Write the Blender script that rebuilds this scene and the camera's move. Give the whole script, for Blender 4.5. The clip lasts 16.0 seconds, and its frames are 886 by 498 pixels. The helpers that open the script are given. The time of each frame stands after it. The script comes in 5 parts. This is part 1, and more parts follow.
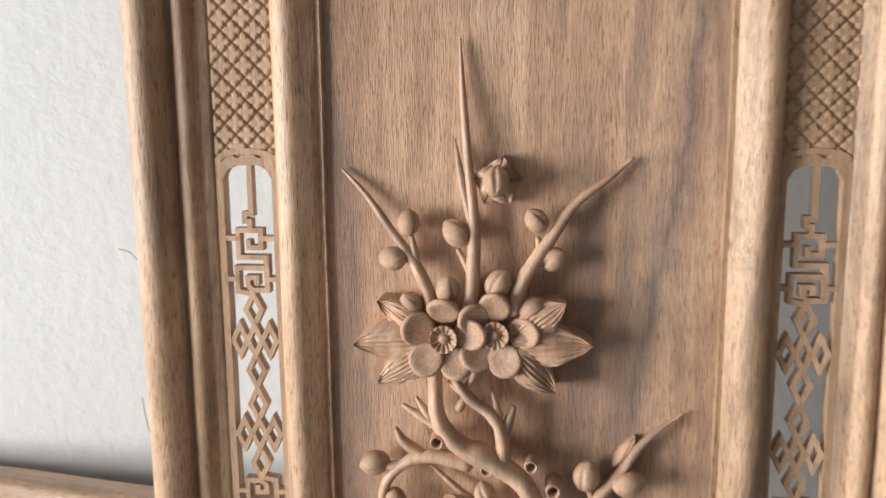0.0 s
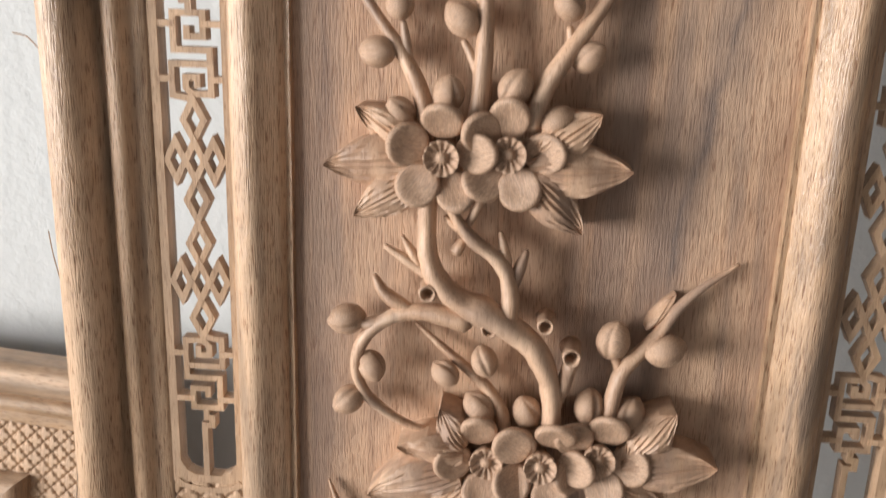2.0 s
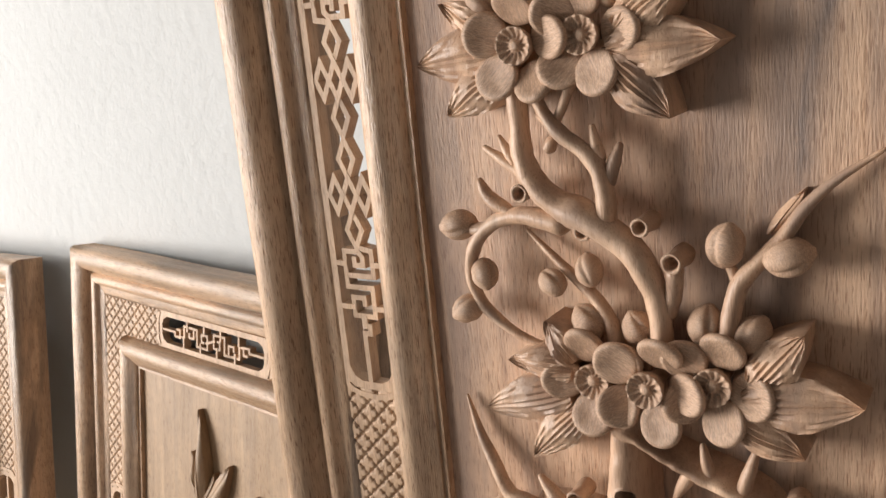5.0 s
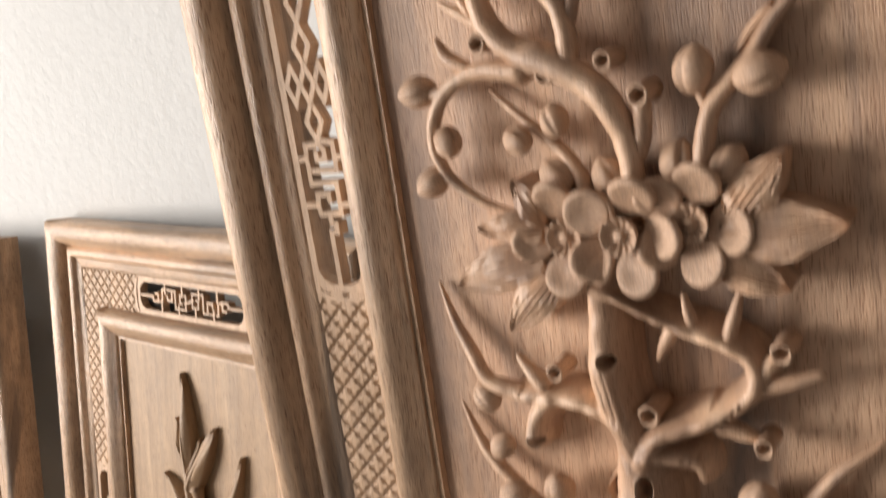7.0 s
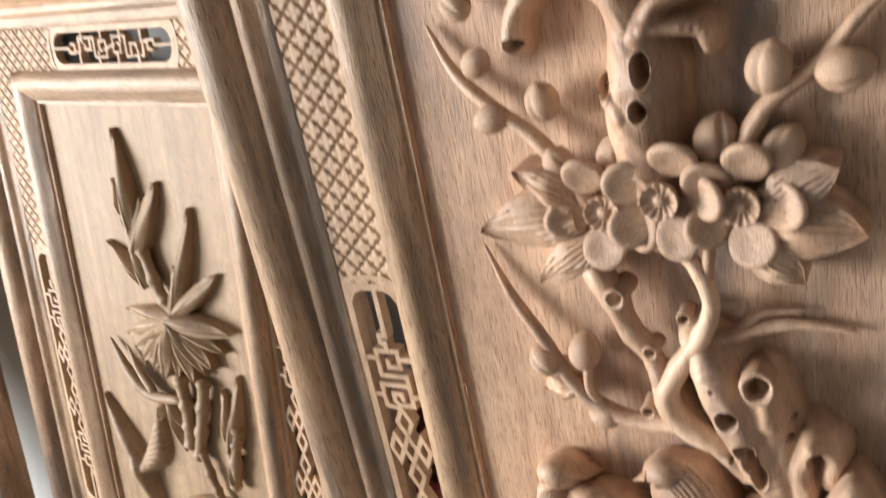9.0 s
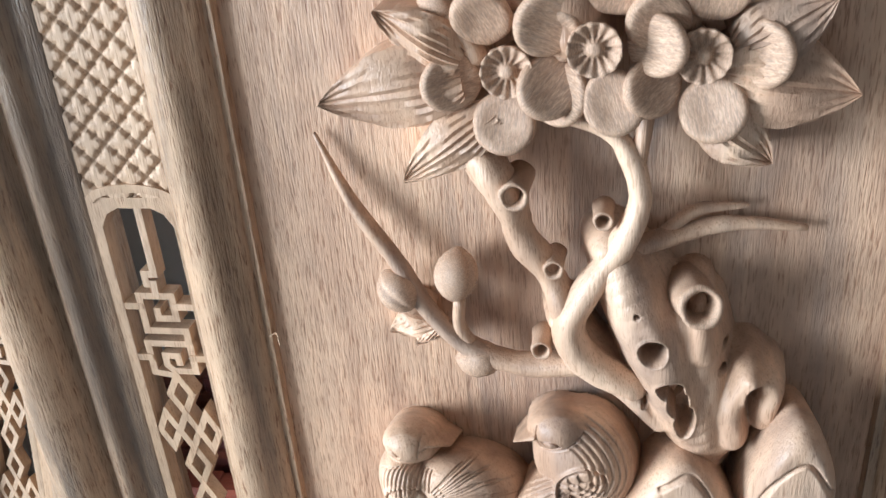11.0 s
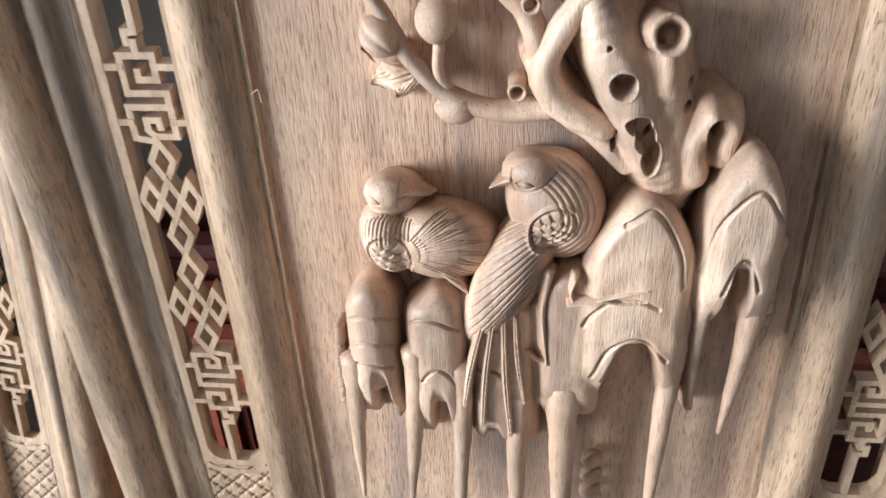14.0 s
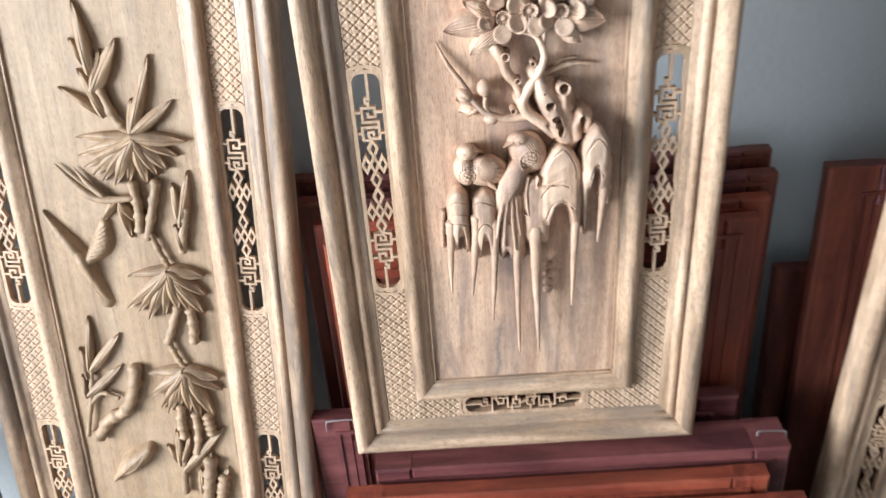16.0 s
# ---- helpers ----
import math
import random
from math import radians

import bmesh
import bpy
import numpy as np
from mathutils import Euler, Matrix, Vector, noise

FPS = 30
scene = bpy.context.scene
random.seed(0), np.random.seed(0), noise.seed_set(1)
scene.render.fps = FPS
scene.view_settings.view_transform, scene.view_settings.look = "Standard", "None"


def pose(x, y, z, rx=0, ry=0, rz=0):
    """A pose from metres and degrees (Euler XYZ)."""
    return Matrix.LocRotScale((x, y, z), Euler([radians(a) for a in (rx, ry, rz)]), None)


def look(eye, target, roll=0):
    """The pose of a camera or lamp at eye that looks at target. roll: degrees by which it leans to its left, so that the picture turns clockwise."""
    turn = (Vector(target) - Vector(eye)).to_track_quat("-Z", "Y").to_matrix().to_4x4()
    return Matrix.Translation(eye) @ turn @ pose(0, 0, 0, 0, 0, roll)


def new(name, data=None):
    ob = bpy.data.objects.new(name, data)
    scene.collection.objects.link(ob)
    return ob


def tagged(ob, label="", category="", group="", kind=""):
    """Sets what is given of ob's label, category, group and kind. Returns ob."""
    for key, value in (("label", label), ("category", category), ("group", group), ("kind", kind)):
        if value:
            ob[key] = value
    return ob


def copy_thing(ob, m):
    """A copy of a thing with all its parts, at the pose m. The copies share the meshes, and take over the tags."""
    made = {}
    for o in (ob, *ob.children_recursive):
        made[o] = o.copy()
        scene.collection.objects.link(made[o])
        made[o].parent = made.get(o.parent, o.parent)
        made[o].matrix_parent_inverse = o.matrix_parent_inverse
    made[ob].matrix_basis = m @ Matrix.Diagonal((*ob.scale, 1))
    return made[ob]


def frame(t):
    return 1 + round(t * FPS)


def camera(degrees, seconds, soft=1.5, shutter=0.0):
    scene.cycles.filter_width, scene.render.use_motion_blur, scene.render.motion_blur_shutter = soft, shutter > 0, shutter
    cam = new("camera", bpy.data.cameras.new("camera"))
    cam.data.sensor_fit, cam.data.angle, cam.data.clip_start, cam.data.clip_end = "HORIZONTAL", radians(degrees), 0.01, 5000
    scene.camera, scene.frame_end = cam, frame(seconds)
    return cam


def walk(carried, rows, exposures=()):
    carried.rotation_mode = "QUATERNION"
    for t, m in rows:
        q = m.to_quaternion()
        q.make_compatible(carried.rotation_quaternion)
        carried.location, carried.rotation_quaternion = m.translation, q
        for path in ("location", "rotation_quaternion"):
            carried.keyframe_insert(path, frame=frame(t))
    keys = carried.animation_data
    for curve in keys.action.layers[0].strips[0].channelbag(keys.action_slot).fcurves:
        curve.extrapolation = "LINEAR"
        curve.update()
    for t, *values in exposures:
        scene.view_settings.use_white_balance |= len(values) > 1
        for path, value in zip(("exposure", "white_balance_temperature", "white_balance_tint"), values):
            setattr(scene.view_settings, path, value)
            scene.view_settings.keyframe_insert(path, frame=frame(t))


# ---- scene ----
# The carved panel leans back by LEAN degrees and stands BASE metres over the floor. Its own axes: x along it, y into it, z up it.
LEAN, BASE = 3.5, 0.676
PANEL = pose(0, 0, BASE, -LEAN, 0, 0)
cam = camera(52.8, 16.0, shutter=0.5)
PATH = [
    (0, (0.0220, -0.6328, 1.3126), (-0.2177, 1.3199, 0.9527), -0.52),
    (0.5, (-0.0004, -0.5399, 1.2997), (-0.2137, 1.4126, 0.9221), 0.67),
    (1, (-0.0113, -0.5208, 1.2761), (-0.1924, 1.4240, 0.8460), 1.28),
    (1.5, (-0.0167, -0.5137, 1.2487), (-0.1753, 1.4210, 0.7672), 1.73),
    (2, (-0.0143, -0.5066, 1.2234), (-0.1568, 1.4103, 0.6710), 1.83),
    (2.5, (-0.0164, -0.4978, 1.1985), (-0.1556, 1.3955, 0.5692), 1.71),
    (3, (-0.0165, -0.4931, 1.1779), (-0.1578, 1.3814, 0.4951), 1.33),
    (3.5, (0.0035, -0.5060, 1.1701), (-0.3027, 1.3364, 0.4549), -1.07),
    (4, (0.0990, -0.5124, 1.1526), (-0.5447, 1.2669, 0.5045), -4.39),
    (4.5, (0.1664, -0.4742, 1.1406), (-0.8173, 1.1834, 0.6072), -4.87),
    (4.7, (0.1724, -0.4537, 1.1527), (-0.8935, 1.1597, 0.6419), -4.93),
    (6.8, (0.1795, -0.4337, 1.0883), (-0.9246, 1.1806, 0.6701), -7.62),
    (7, (0.1802, -0.4391, 1.0631), (-0.9108, 1.1752, 0.6117), -8.54),
    (7.5, (0.1690, -0.4458, 1.0030), (-0.8970, 1.1522, 0.4460), -10.39),
    (8, (0.1657, -0.4502, 0.9741), (-0.8752, 1.1411, 0.3541), -10.64),
    (8.5, (0.1644, -0.4447, 0.9569), (-0.8549, 1.1375, 0.2803), -11.29),
    (9, (0.1378, -0.4413, 0.9200), (-0.8385, 1.1235, 0.1466), -11.83),
    (9.5, (0.0860, -0.4359, 0.8768), (-0.6506, 1.1853, -0.0337), -10.56),
    (9.7, (0.0460, -0.4111, 0.8701), (-0.5462, 1.2576, -0.0599), -8.72),
    (11.8, (0.0078, -0.3463, 0.8014), (-0.2595, 1.4043, -0.1282), -3.19),
    (12, (0.0039, -0.3527, 0.7891), (-0.2302, 1.3493, -0.2349), -3.00),
    (12.5, (0.0130, -0.3882, 0.7693), (-0.2270, 1.2651, -0.3303), -3.39),
    (13, (0.0144, -0.3949, 0.7729), (-0.2174, 1.2522, -0.3375), -3.12),
    (13.5, (0.0109, -0.3922, 0.7724), (-0.2187, 1.2534, -0.3409), -2.95),
    (14, (0.0078, -0.4046, 0.7859), (-0.2250, 1.2324, -0.3393), -3.01),
    (14.5, (-0.0009, -0.4871, 0.8501), (-0.2104, 1.1208, -0.3208), -2.08),
    (15, (-0.0276, -0.6404, 0.9183), (-0.2108, 0.9509, -0.2793), -1.44),
    (15.5, (-0.0623, -0.8672, 1.0145), (-0.1846, 0.7785, -0.1154), -3.03),
    (16, (-0.0904, -1.1087, 1.0938), (-0.1270, 0.5802, 0.0231), -4.21),
]
EXPOSURES = [(0.0, -0.32, 7000, 13), (3.0, -0.32, 6800, 12), (4.0, -0.34, 6350, 10), (4.5, -0.38, 6900, 12), (7.0, -0.38, 7500, 16), (8.0, -0.20, 7000, 12), (9.0, -0.02, 6800, 10), (9.5, 0.10, 5800, 5), (12.0, 0.15, 5650, 3), (14.0, 0.13, 5650, 3), (15.2, 0.24, 5600, 3), (16.0, 0.38, 5700, 4)]
walk(cam, [(t, PANEL @ look(eye, target, roll)) for t, eye, target, roll in PATH], EXPOSURES)

# ---- light ----
world = bpy.data.worlds.new("sky")
scene.world = world
world.use_nodes = True
wn = world.node_tree.nodes
sky = wn.new("ShaderNodeTexSky")
sky.sky_type, sky.sun_disc, sky.sun_elevation, sky.sun_rotation = "NISHITA", False, radians(35), radians(250)
wn["Background"].inputs[1].default_value = 0.1
world.node_tree.links.new(sky.outputs[0], wn["Background"].inputs[0])


def window_lamp(name, m, width, height, watts, colour):
    data = bpy.data.lights.new(name, "AREA")
    data.shape, data.size, data.size_y, data.energy, data.color = "RECTANGLE", width, height, watts, colour
    ob = new(name, data)
    ob.matrix_world = m
    return ob


ROOM_L, ROOM_R, ROOM_F, WALL_Y, ROOM_H = -4.5, 3.4, -5.6, 0.33, 3.0
window_lamp("window_light", look((ROOM_L - 0.02, -2.50, 1.90), (0.0, -2.50, 1.90)), 3.0, 2.0, 610, (0.96, 0.98, 1.0))


# ---- materials ----
def nodes_of(name):
    m = bpy.data.materials.new(name)
    m.use_nodes = True
    return m, m.node_tree.nodes, m.node_tree.links, m.node_tree.nodes["Principled BSDF"]


def ramp(n, stops):
    r = n.new("ShaderNodeValToRGB")
    e = r.color_ramp.elements
    while len(e) < len(stops):
        e.new(0.5)
    for k, (p, c) in enumerate(stops):
        e[k].position, e[k].color = p, (*c, 1)
    return r


def mix(n, l, kind, fac, a, b):
    m = n.new("ShaderNodeMix")
    m.data_type, m.blend_type = "RGBA", kind
    for socket, value in ((m.inputs[0], fac), (m.inputs[6], a), (m.inputs[7], b)):
        if isinstance(value, (int, float)):
            socket.default_value = value
        elif isinstance(value, tuple):
            socket.default_value = (*value, 1)
        else:
            l.new(value, socket)
    return m.outputs[2]


def noise_of(n, l, vec, scale, detail=3.0, rough=0.55, distort=0.0):
    t = n.new("ShaderNodeTexNoise")
    t.inputs["Scale"].default_value, t.inputs["Detail"].default_value = scale, detail
    t.inputs["Roughness"].default_value, t.inputs["Distortion"].default_value = rough, distort
    l.new(vec, t.inputs["Vector"])
    return t.outputs["Fac"]


def stretched(n, l, sx, sy, sz, shift=0.0):
    """Object coordinates, stretched, and shifted from object to object."""
    c, m, o = n.new("ShaderNodeTexCoord"), n.new("ShaderNodeMapping"), n.new("ShaderNodeObjectInfo")
    m.inputs["Scale"].default_value = (sx, sy, sz)
    if shift:
        k = n.new("ShaderNodeMath")
        k.operation, k.inputs[1].default_value = "MULTIPLY", shift
        l.new(o.outputs["Random"], k.inputs[0])
        v = n.new("ShaderNodeCombineXYZ")
        for s in range(3):
            l.new(k.outputs[0], v.inputs[s])
        l.new(v.outputs[0], m.inputs["Location"])
    l.new(c.outputs["Object"], m.inputs["Vector"])
    return m.outputs["Vector"]


def wood(name, pale, mid, dark, along="z", stain=0.25, stain_colour=(0.16, 0.12, 0.10), rough=0.55, pores=0.5, bump=0.35, shift=3.0, sheen=0.0, vein=None, gloss=0.5):
    """Planed or carved timber: wide figure, fine pores along the grain, and dark mineral streaks."""
    m, n, l, b = nodes_of(name)
    k = {"x": (1, 7, 7), "z": (7, 7, 1)}[along]
    figure = noise_of(n, l, stretched(n, l, *(v * 1.5 for v in k), shift), 2.2, 4, 0.6, 0.8)
    pore = noise_of(n, l, stretched(n, l, *((22 if v == 1 else 280) for v in k), shift), 4.5, 2, 0.6)
    line = noise_of(n, l, stretched(n, l, *((1.0 if v == 1 else 24) for v in k), shift), 4.0, 4, 0.62, 0.6)
    fleck = noise_of(n, l, stretched(n, l, 14, 14, 14, shift), 4, 4, 0.6)
    streak = noise_of(n, l, stretched(n, l, *((v if v == 1 else v * 1.3) for v in k), shift + 1), 1.9, 5, 0.62, 1.2)
    r1 = ramp(n, [(0.32, dark), (0.5, mid), (0.66, pale)])
    l.new(figure, r1.inputs[0])
    r2 = ramp(n, [(0.34, (1, 1, 1)), (0.44, (0, 0, 0))])
    l.new(pore, r2.inputs[0])
    pf = n.new("ShaderNodeMath")
    pf.operation, pf.inputs[1].default_value = "MULTIPLY", pores
    l.new(r2.outputs[0], pf.inputs[0])
    r7 = ramp(n, [(0.30, (0.74, 0.70, 0.67)), (0.5, (1, 1, 1)), (0.72, (1.12, 1.10, 1.06))])
    l.new(line, r7.inputs[0])
    c = mix(n, l, "MULTIPLY", 0.85, r1.outputs[0], r7.outputs[0])
    c = mix(n, l, "MULTIPLY", pf.outputs[0], c, (0.46, 0.34, 0.27))
    r3 = ramp(n, [(0.49, (0, 0, 0)), (0.63, (1, 1, 1))])
    l.new(streak, r3.inputs[0])
    sf = n.new("ShaderNodeMath")
    sf.operation, sf.inputs[1].default_value = "MULTIPLY", stain
    l.new(r3.outputs[0], sf.inputs[0])
    c = mix(n, l, "MIX", sf.outputs[0], c, stain_colour)
    if vein:
        # a wandering mineral line, at x = vein[0] + vein[1] * z
        co, sep = n.new("ShaderNodeTexCoord"), n.new("ShaderNodeSeparateXYZ")
        l.new(co.outputs["Object"], sep.inputs[0])
        wob = noise_of(n, l, stretched(n, l, 2, 2, 9), 1.0, 7, 0.68)
        expr = None
        for op, a, b2 in (("MULTIPLY_ADD", sep.outputs[2], (-vein[1], -vein[0])), ("ADD", sep.outputs[0], None), ("MULTIPLY_ADD", wob, (0.05, -0.025))):
            q = n.new("ShaderNodeMath")
            q.operation = op
            l.new(a, q.inputs[0])
            if b2:
                q.inputs[1].default_value, q.inputs[2].default_value = b2
            else:
                l.new(expr, q.inputs[1])
            if op == "MULTIPLY_ADD" and a is wob:
                t = n.new("ShaderNodeMath")
                t.operation = "ADD"
                l.new(expr, t.inputs[0])
                l.new(q.outputs[0], t.inputs[1])
                q = t
            expr = q.outputs[0]
        ab = n.new("ShaderNodeMath")
        ab.operation = "ABSOLUTE"
        l.new(expr, ab.inputs[0])
        r5 = ramp(n, [(0.0, (1, 1, 1)), (0.0018, (0.9, 0.9, 0.9)), (0.0050, (0.45, 0.45, 0.45)), (0.018, (0.2, 0.2, 0.2)), (0.034, (0, 0, 0))])
        l.new(ab.outputs[0], r5.inputs[0])
        r6 = ramp(n, [(0.34, (0, 0, 0)), (0.48, (1, 1, 1))])
        l.new(noise_of(n, l, stretched(n, l, 6, 6, 5), 1.0, 3, 0.6), r6.inputs[0])
        vf = n.new("ShaderNodeMath")
        vf.operation = "MULTIPLY"
        l.new(r5.outputs[0], vf.inputs[0])
        l.new(r6.outputs[0], vf.inputs[1])
        vg = n.new("ShaderNodeMath")
        vg.operation, vg.inputs[1].default_value = "MULTIPLY", 0.85
        l.new(vf.outputs[0], vg.inputs[0])
        c = mix(n, l, "MIX", vg.outputs[0], c, (0.17, 0.13, 0.115))
    r4 = ramp(n, [(0.3, (0.86, 0.86, 0.86)), (0.7, (1.1, 1.08, 1.05))])
    l.new(fleck, r4.inputs[0])
    c = mix(n, l, "MULTIPLY", 0.8, c, r4.outputs[0])
    l.new(c, b.inputs["Base Color"])
    b.inputs["Roughness"].default_value = rough
    b.inputs["Specular IOR Level"].default_value = gloss
    if sheen:
        b.inputs["Coat Weight"].default_value, b.inputs["Coat Roughness"].default_value = sheen, 0.3
    bp = n.new("ShaderNodeBump")
    bp.inputs["Strength"].default_value, bp.inputs["Distance"].default_value = bump, 0.0014
    add = n.new("ShaderNodeMath")
    add.operation = "ADD"
    l.new(pore, add.inputs[0])
    l.new(fleck, add.inputs[1])
    l.new(add.outputs[0], bp.inputs["Height"])
    l.new(bp.outputs[0], b.inputs["Normal"])
    return m


def plaster(name, colour, scale=60.0, bump=0.5):
    m, n, l, b = nodes_of(name)
    v = stretched(n, l, 1, 1, 1)
    f, g = noise_of(n, l, v, scale, 4, 0.6), noise_of(n, l, v, 2.5, 3, 0.5)
    r = ramp(n, [(0.3, tuple(c * 0.93 for c in colour)), (0.7, colour)])
    l.new(g, r.inputs[0])
    l.new(r.outputs[0], b.inputs["Base Color"])
    b.inputs["Roughness"].default_value = 0.9
    bp = n.new("ShaderNodeBump")
    bp.inputs["Strength"].default_value, bp.inputs["Distance"].default_value = bump, 0.003
    l.new(f, bp.inputs["Height"])
    l.new(bp.outputs[0], b.inputs["Normal"])
    return m


def metal(name, colour, rough):
    m, n, l, b = nodes_of(name)
    b.inputs["Base Color"].default_value, b.inputs["Metallic"].default_value, b.inputs["Roughness"].default_value = (*colour, 1), 1.0, rough
    return m


BOARD_WOOD = wood("board_wood", (0.680, 0.458, 0.314), (0.575, 0.375, 0.254), (0.400, 0.245, 0.163), stain=0.52, stain_colour=(0.215, 0.160, 0.138), pores=0.75, bump=0.4, vein=(-0.066, 0.140))
CARVED_WOOD = wood("carved_wood", (0.72, 0.51, 0.365), (0.555, 0.365, 0.25), (0.37, 0.23, 0.155), stain=0.5, stain_colour=(0.22, 0.155, 0.13), pores=0.5, bump=0.3, rough=0.46)
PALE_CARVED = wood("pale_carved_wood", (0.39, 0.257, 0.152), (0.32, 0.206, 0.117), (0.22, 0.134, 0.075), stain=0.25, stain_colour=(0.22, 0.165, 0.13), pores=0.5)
FRAME_WOOD = wood("frame_wood", (0.68, 0.475, 0.325), (0.515, 0.345, 0.225), (0.30, 0.195, 0.12), stain=0.8, stain_colour=(0.15, 0.11, 0.085), pores=1.0, bump=0.5, rough=0.33)
RAIL_WOOD = wood("rail_wood", (0.68, 0.475, 0.325), (0.515, 0.345, 0.225), (0.36, 0.24, 0.15), along="x", stain=0.6, stain_colour=(0.20, 0.15, 0.115), pores=1.0, bump=0.5, rough=0.36)
FRET_WOOD = wood("fret_wood", (0.63, 0.438, 0.295), (0.53, 0.356, 0.232), (0.41, 0.275, 0.17), stain=0.25, stain_colour=(0.28, 0.2, 0.15), pores=0.6)
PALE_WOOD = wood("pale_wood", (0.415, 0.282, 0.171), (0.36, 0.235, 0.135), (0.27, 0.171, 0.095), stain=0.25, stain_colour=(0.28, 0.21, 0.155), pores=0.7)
RED_WOOD = wood("red_wood", (0.31, 0.075, 0.040), (0.235, 0.052, 0.029), (0.14, 0.032, 0.019), stain=0.3, stain_colour=(0.03, 0.010, 0.008), rough=0.38, pores=0.4, sheen=0.15, gloss=0.28)
RED_RAIL = wood("red_rail_wood", (0.31, 0.075, 0.040), (0.235, 0.052, 0.029), (0.14, 0.032, 0.019), along="x", stain=0.3, stain_colour=(0.03, 0.010, 0.008), rough=0.38, pores=0.4, sheen=0.15, gloss=0.28)
PLUM_WOOD = wood("plum_wood", (0.20, 0.068, 0.064), (0.15, 0.046, 0.045), (0.09, 0.028, 0.029), along="x", stain=0.3, stain_colour=(0.03, 0.012, 0.012), rough=0.42, pores=0.4, gloss=0.28)
BROWN_WOOD = wood("brown_wood", (0.19, 0.055, 0.034), (0.135, 0.038, 0.025), (0.08, 0.023, 0.016), stain=0.3, stain_colour=(0.02, 0.008, 0.007), rough=0.4, pores=0.4, gloss=0.28)
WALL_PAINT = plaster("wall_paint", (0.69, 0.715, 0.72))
# Dark grey for the unseen walls and ceiling, to keep bounced light low.
LOW_BOUNCE_PAINT = plaster("low_bounce_paint", (0.24, 0.24, 0.24))
# The floor is kept dark too, so that little light bounces up.
FLOOR_CEMENT = plaster("floor_cement", (0.22, 0.21, 0.195), 25.0, 0.2)
WIRE_METAL = metal("wire_metal", (0.75, 0.75, 0.75), 0.3)


# ---- mesh helpers ----
def mesh_of(name, verts, faces, smooth=True):
    me = bpy.data.meshes.new(name)
    me.from_pydata([tuple(v) for v in verts], [], faces)
    me.validate()
    if smooth:
        me.polygons.foreach_set("use_smooth", [True] * len(me.polygons))
    me.update()
    return me


def place(name, me, material, parent=None, label="", at=None, sharp=None):
    if not me.materials:
        me.materials.append(material)
    if sharp:
        me.set_sharp_from_angle(angle=radians(sharp))
    ob = new(name, me)
    if parent:
        ob.parent = parent
    if at is not None:
        ob.matrix_local = at
    return tagged(ob, label)


class Shape:
    """Vertices and faces that grow into one mesh."""

    def __init__(self):
        self.v, self.f = [], []

    def add(self, verts, faces):
        k = len(self.v)
        self.v += [tuple(p) for p in verts]
        self.f += [tuple(i + k for i in f) for f in faces]
        return self

    def box(self, x0, x1, y0, y1, z0, z1, e=0.0):
        """A box with its front and long edges eased by e."""
        if not e:
            p = [(x, y, z) for x in (x0, x1) for y in (y0, y1) for z in (z0, z1)]
            return self.add(p, [(0, 1, 3, 2), (4, 6, 7, 5), (0, 4, 5, 1), (2, 3, 7, 6), (0, 2, 6, 4), (1, 5, 7, 3)])
        rings = []
        for d, y in ((e, y0), (0, y0 + e), (0, y1 - e), (e, y1)):
            rings.append([(x0 + d, y, z0 + d), (x1 - d, y, z0 + d), (x1 - d, y, z1 - d), (x0 + d, y, z1 - d)])
        faces = [(0, 1, 2, 3), (15, 14, 13, 12)]
        for r in range(3):
            for k in range(4):
                a, b = r * 4 + k, r * 4 + (k + 1) % 4
                faces.append((a, a + 4, b + 4, b))
        return self.add([p for r in rings for p in r], faces)

    def bar(self, pts, width, y0, y1, closed=False):
        """A mitred strip of that width along points (x, z), from depth y0 in front to y1 behind."""
        n, left, right = len(pts), [], []
        for k in range(n):
            p = Vector(pts[k])
            a = Vector(pts[k - 1]) if (k or closed) else None
            b = Vector(pts[(k + 1) % n]) if (k < n - 1 or closed) else None
            d0 = (p - a).normalized() if a is not None else (b - p).normalized()
            d1 = (b - p).normalized() if b is not None else d0
            n0, n1 = Vector((-d0.y, d0.x)), Vector((-d1.y, d1.x))
            m = (n0 + n1) / max(0.35, 1 + n0.dot(n1))
            left.append(p + m * width / 2), right.append(p - m * width / 2)
        verts = [(p.x, y, p.y) for y in (y0, y1) for side in (left, right) for p in side]
        faces = []
        for k in range(n if closed else n - 1):
            j = (k + 1) % n
            faces += [(k, j, n + j, n + k), (2 * n + k, 3 * n + k, 3 * n + j, 2 * n + j), (k, 2 * n + k, 2 * n + j, j), (n + k, n + j, 3 * n + j, 3 * n + k)]
        if not closed:
            faces += [(0, n, 3 * n, 2 * n), (n - 1, 3 * n - 1, 4 * n - 1, 2 * n - 1)]
        return self.add(verts, faces)

    def mesh(self, name, smooth=True):
        return mesh_of(name, self.v, self.f, smooth)


def smooth_line(pts, steps=6):
    """A Catmull-Rom line through points of any number of values."""
    p = np.array(pts, float)
    p = np.vstack([2 * p[0] - p[1], p, 2 * p[-1] - p[-2]])
    out = []
    for k in range(1, len(p) - 2):
        a, b, c, d = p[k - 1 : k + 3]
        for s in np.linspace(0, 1, steps, endpoint=False):
            out.append(0.5 * (2 * b + (c - a) * s + (2 * a - 5 * b + 4 * c - d) * s**2 + (3 * b - a - 3 * c + d) * s**3))
    return np.array([*out, p[-2]])


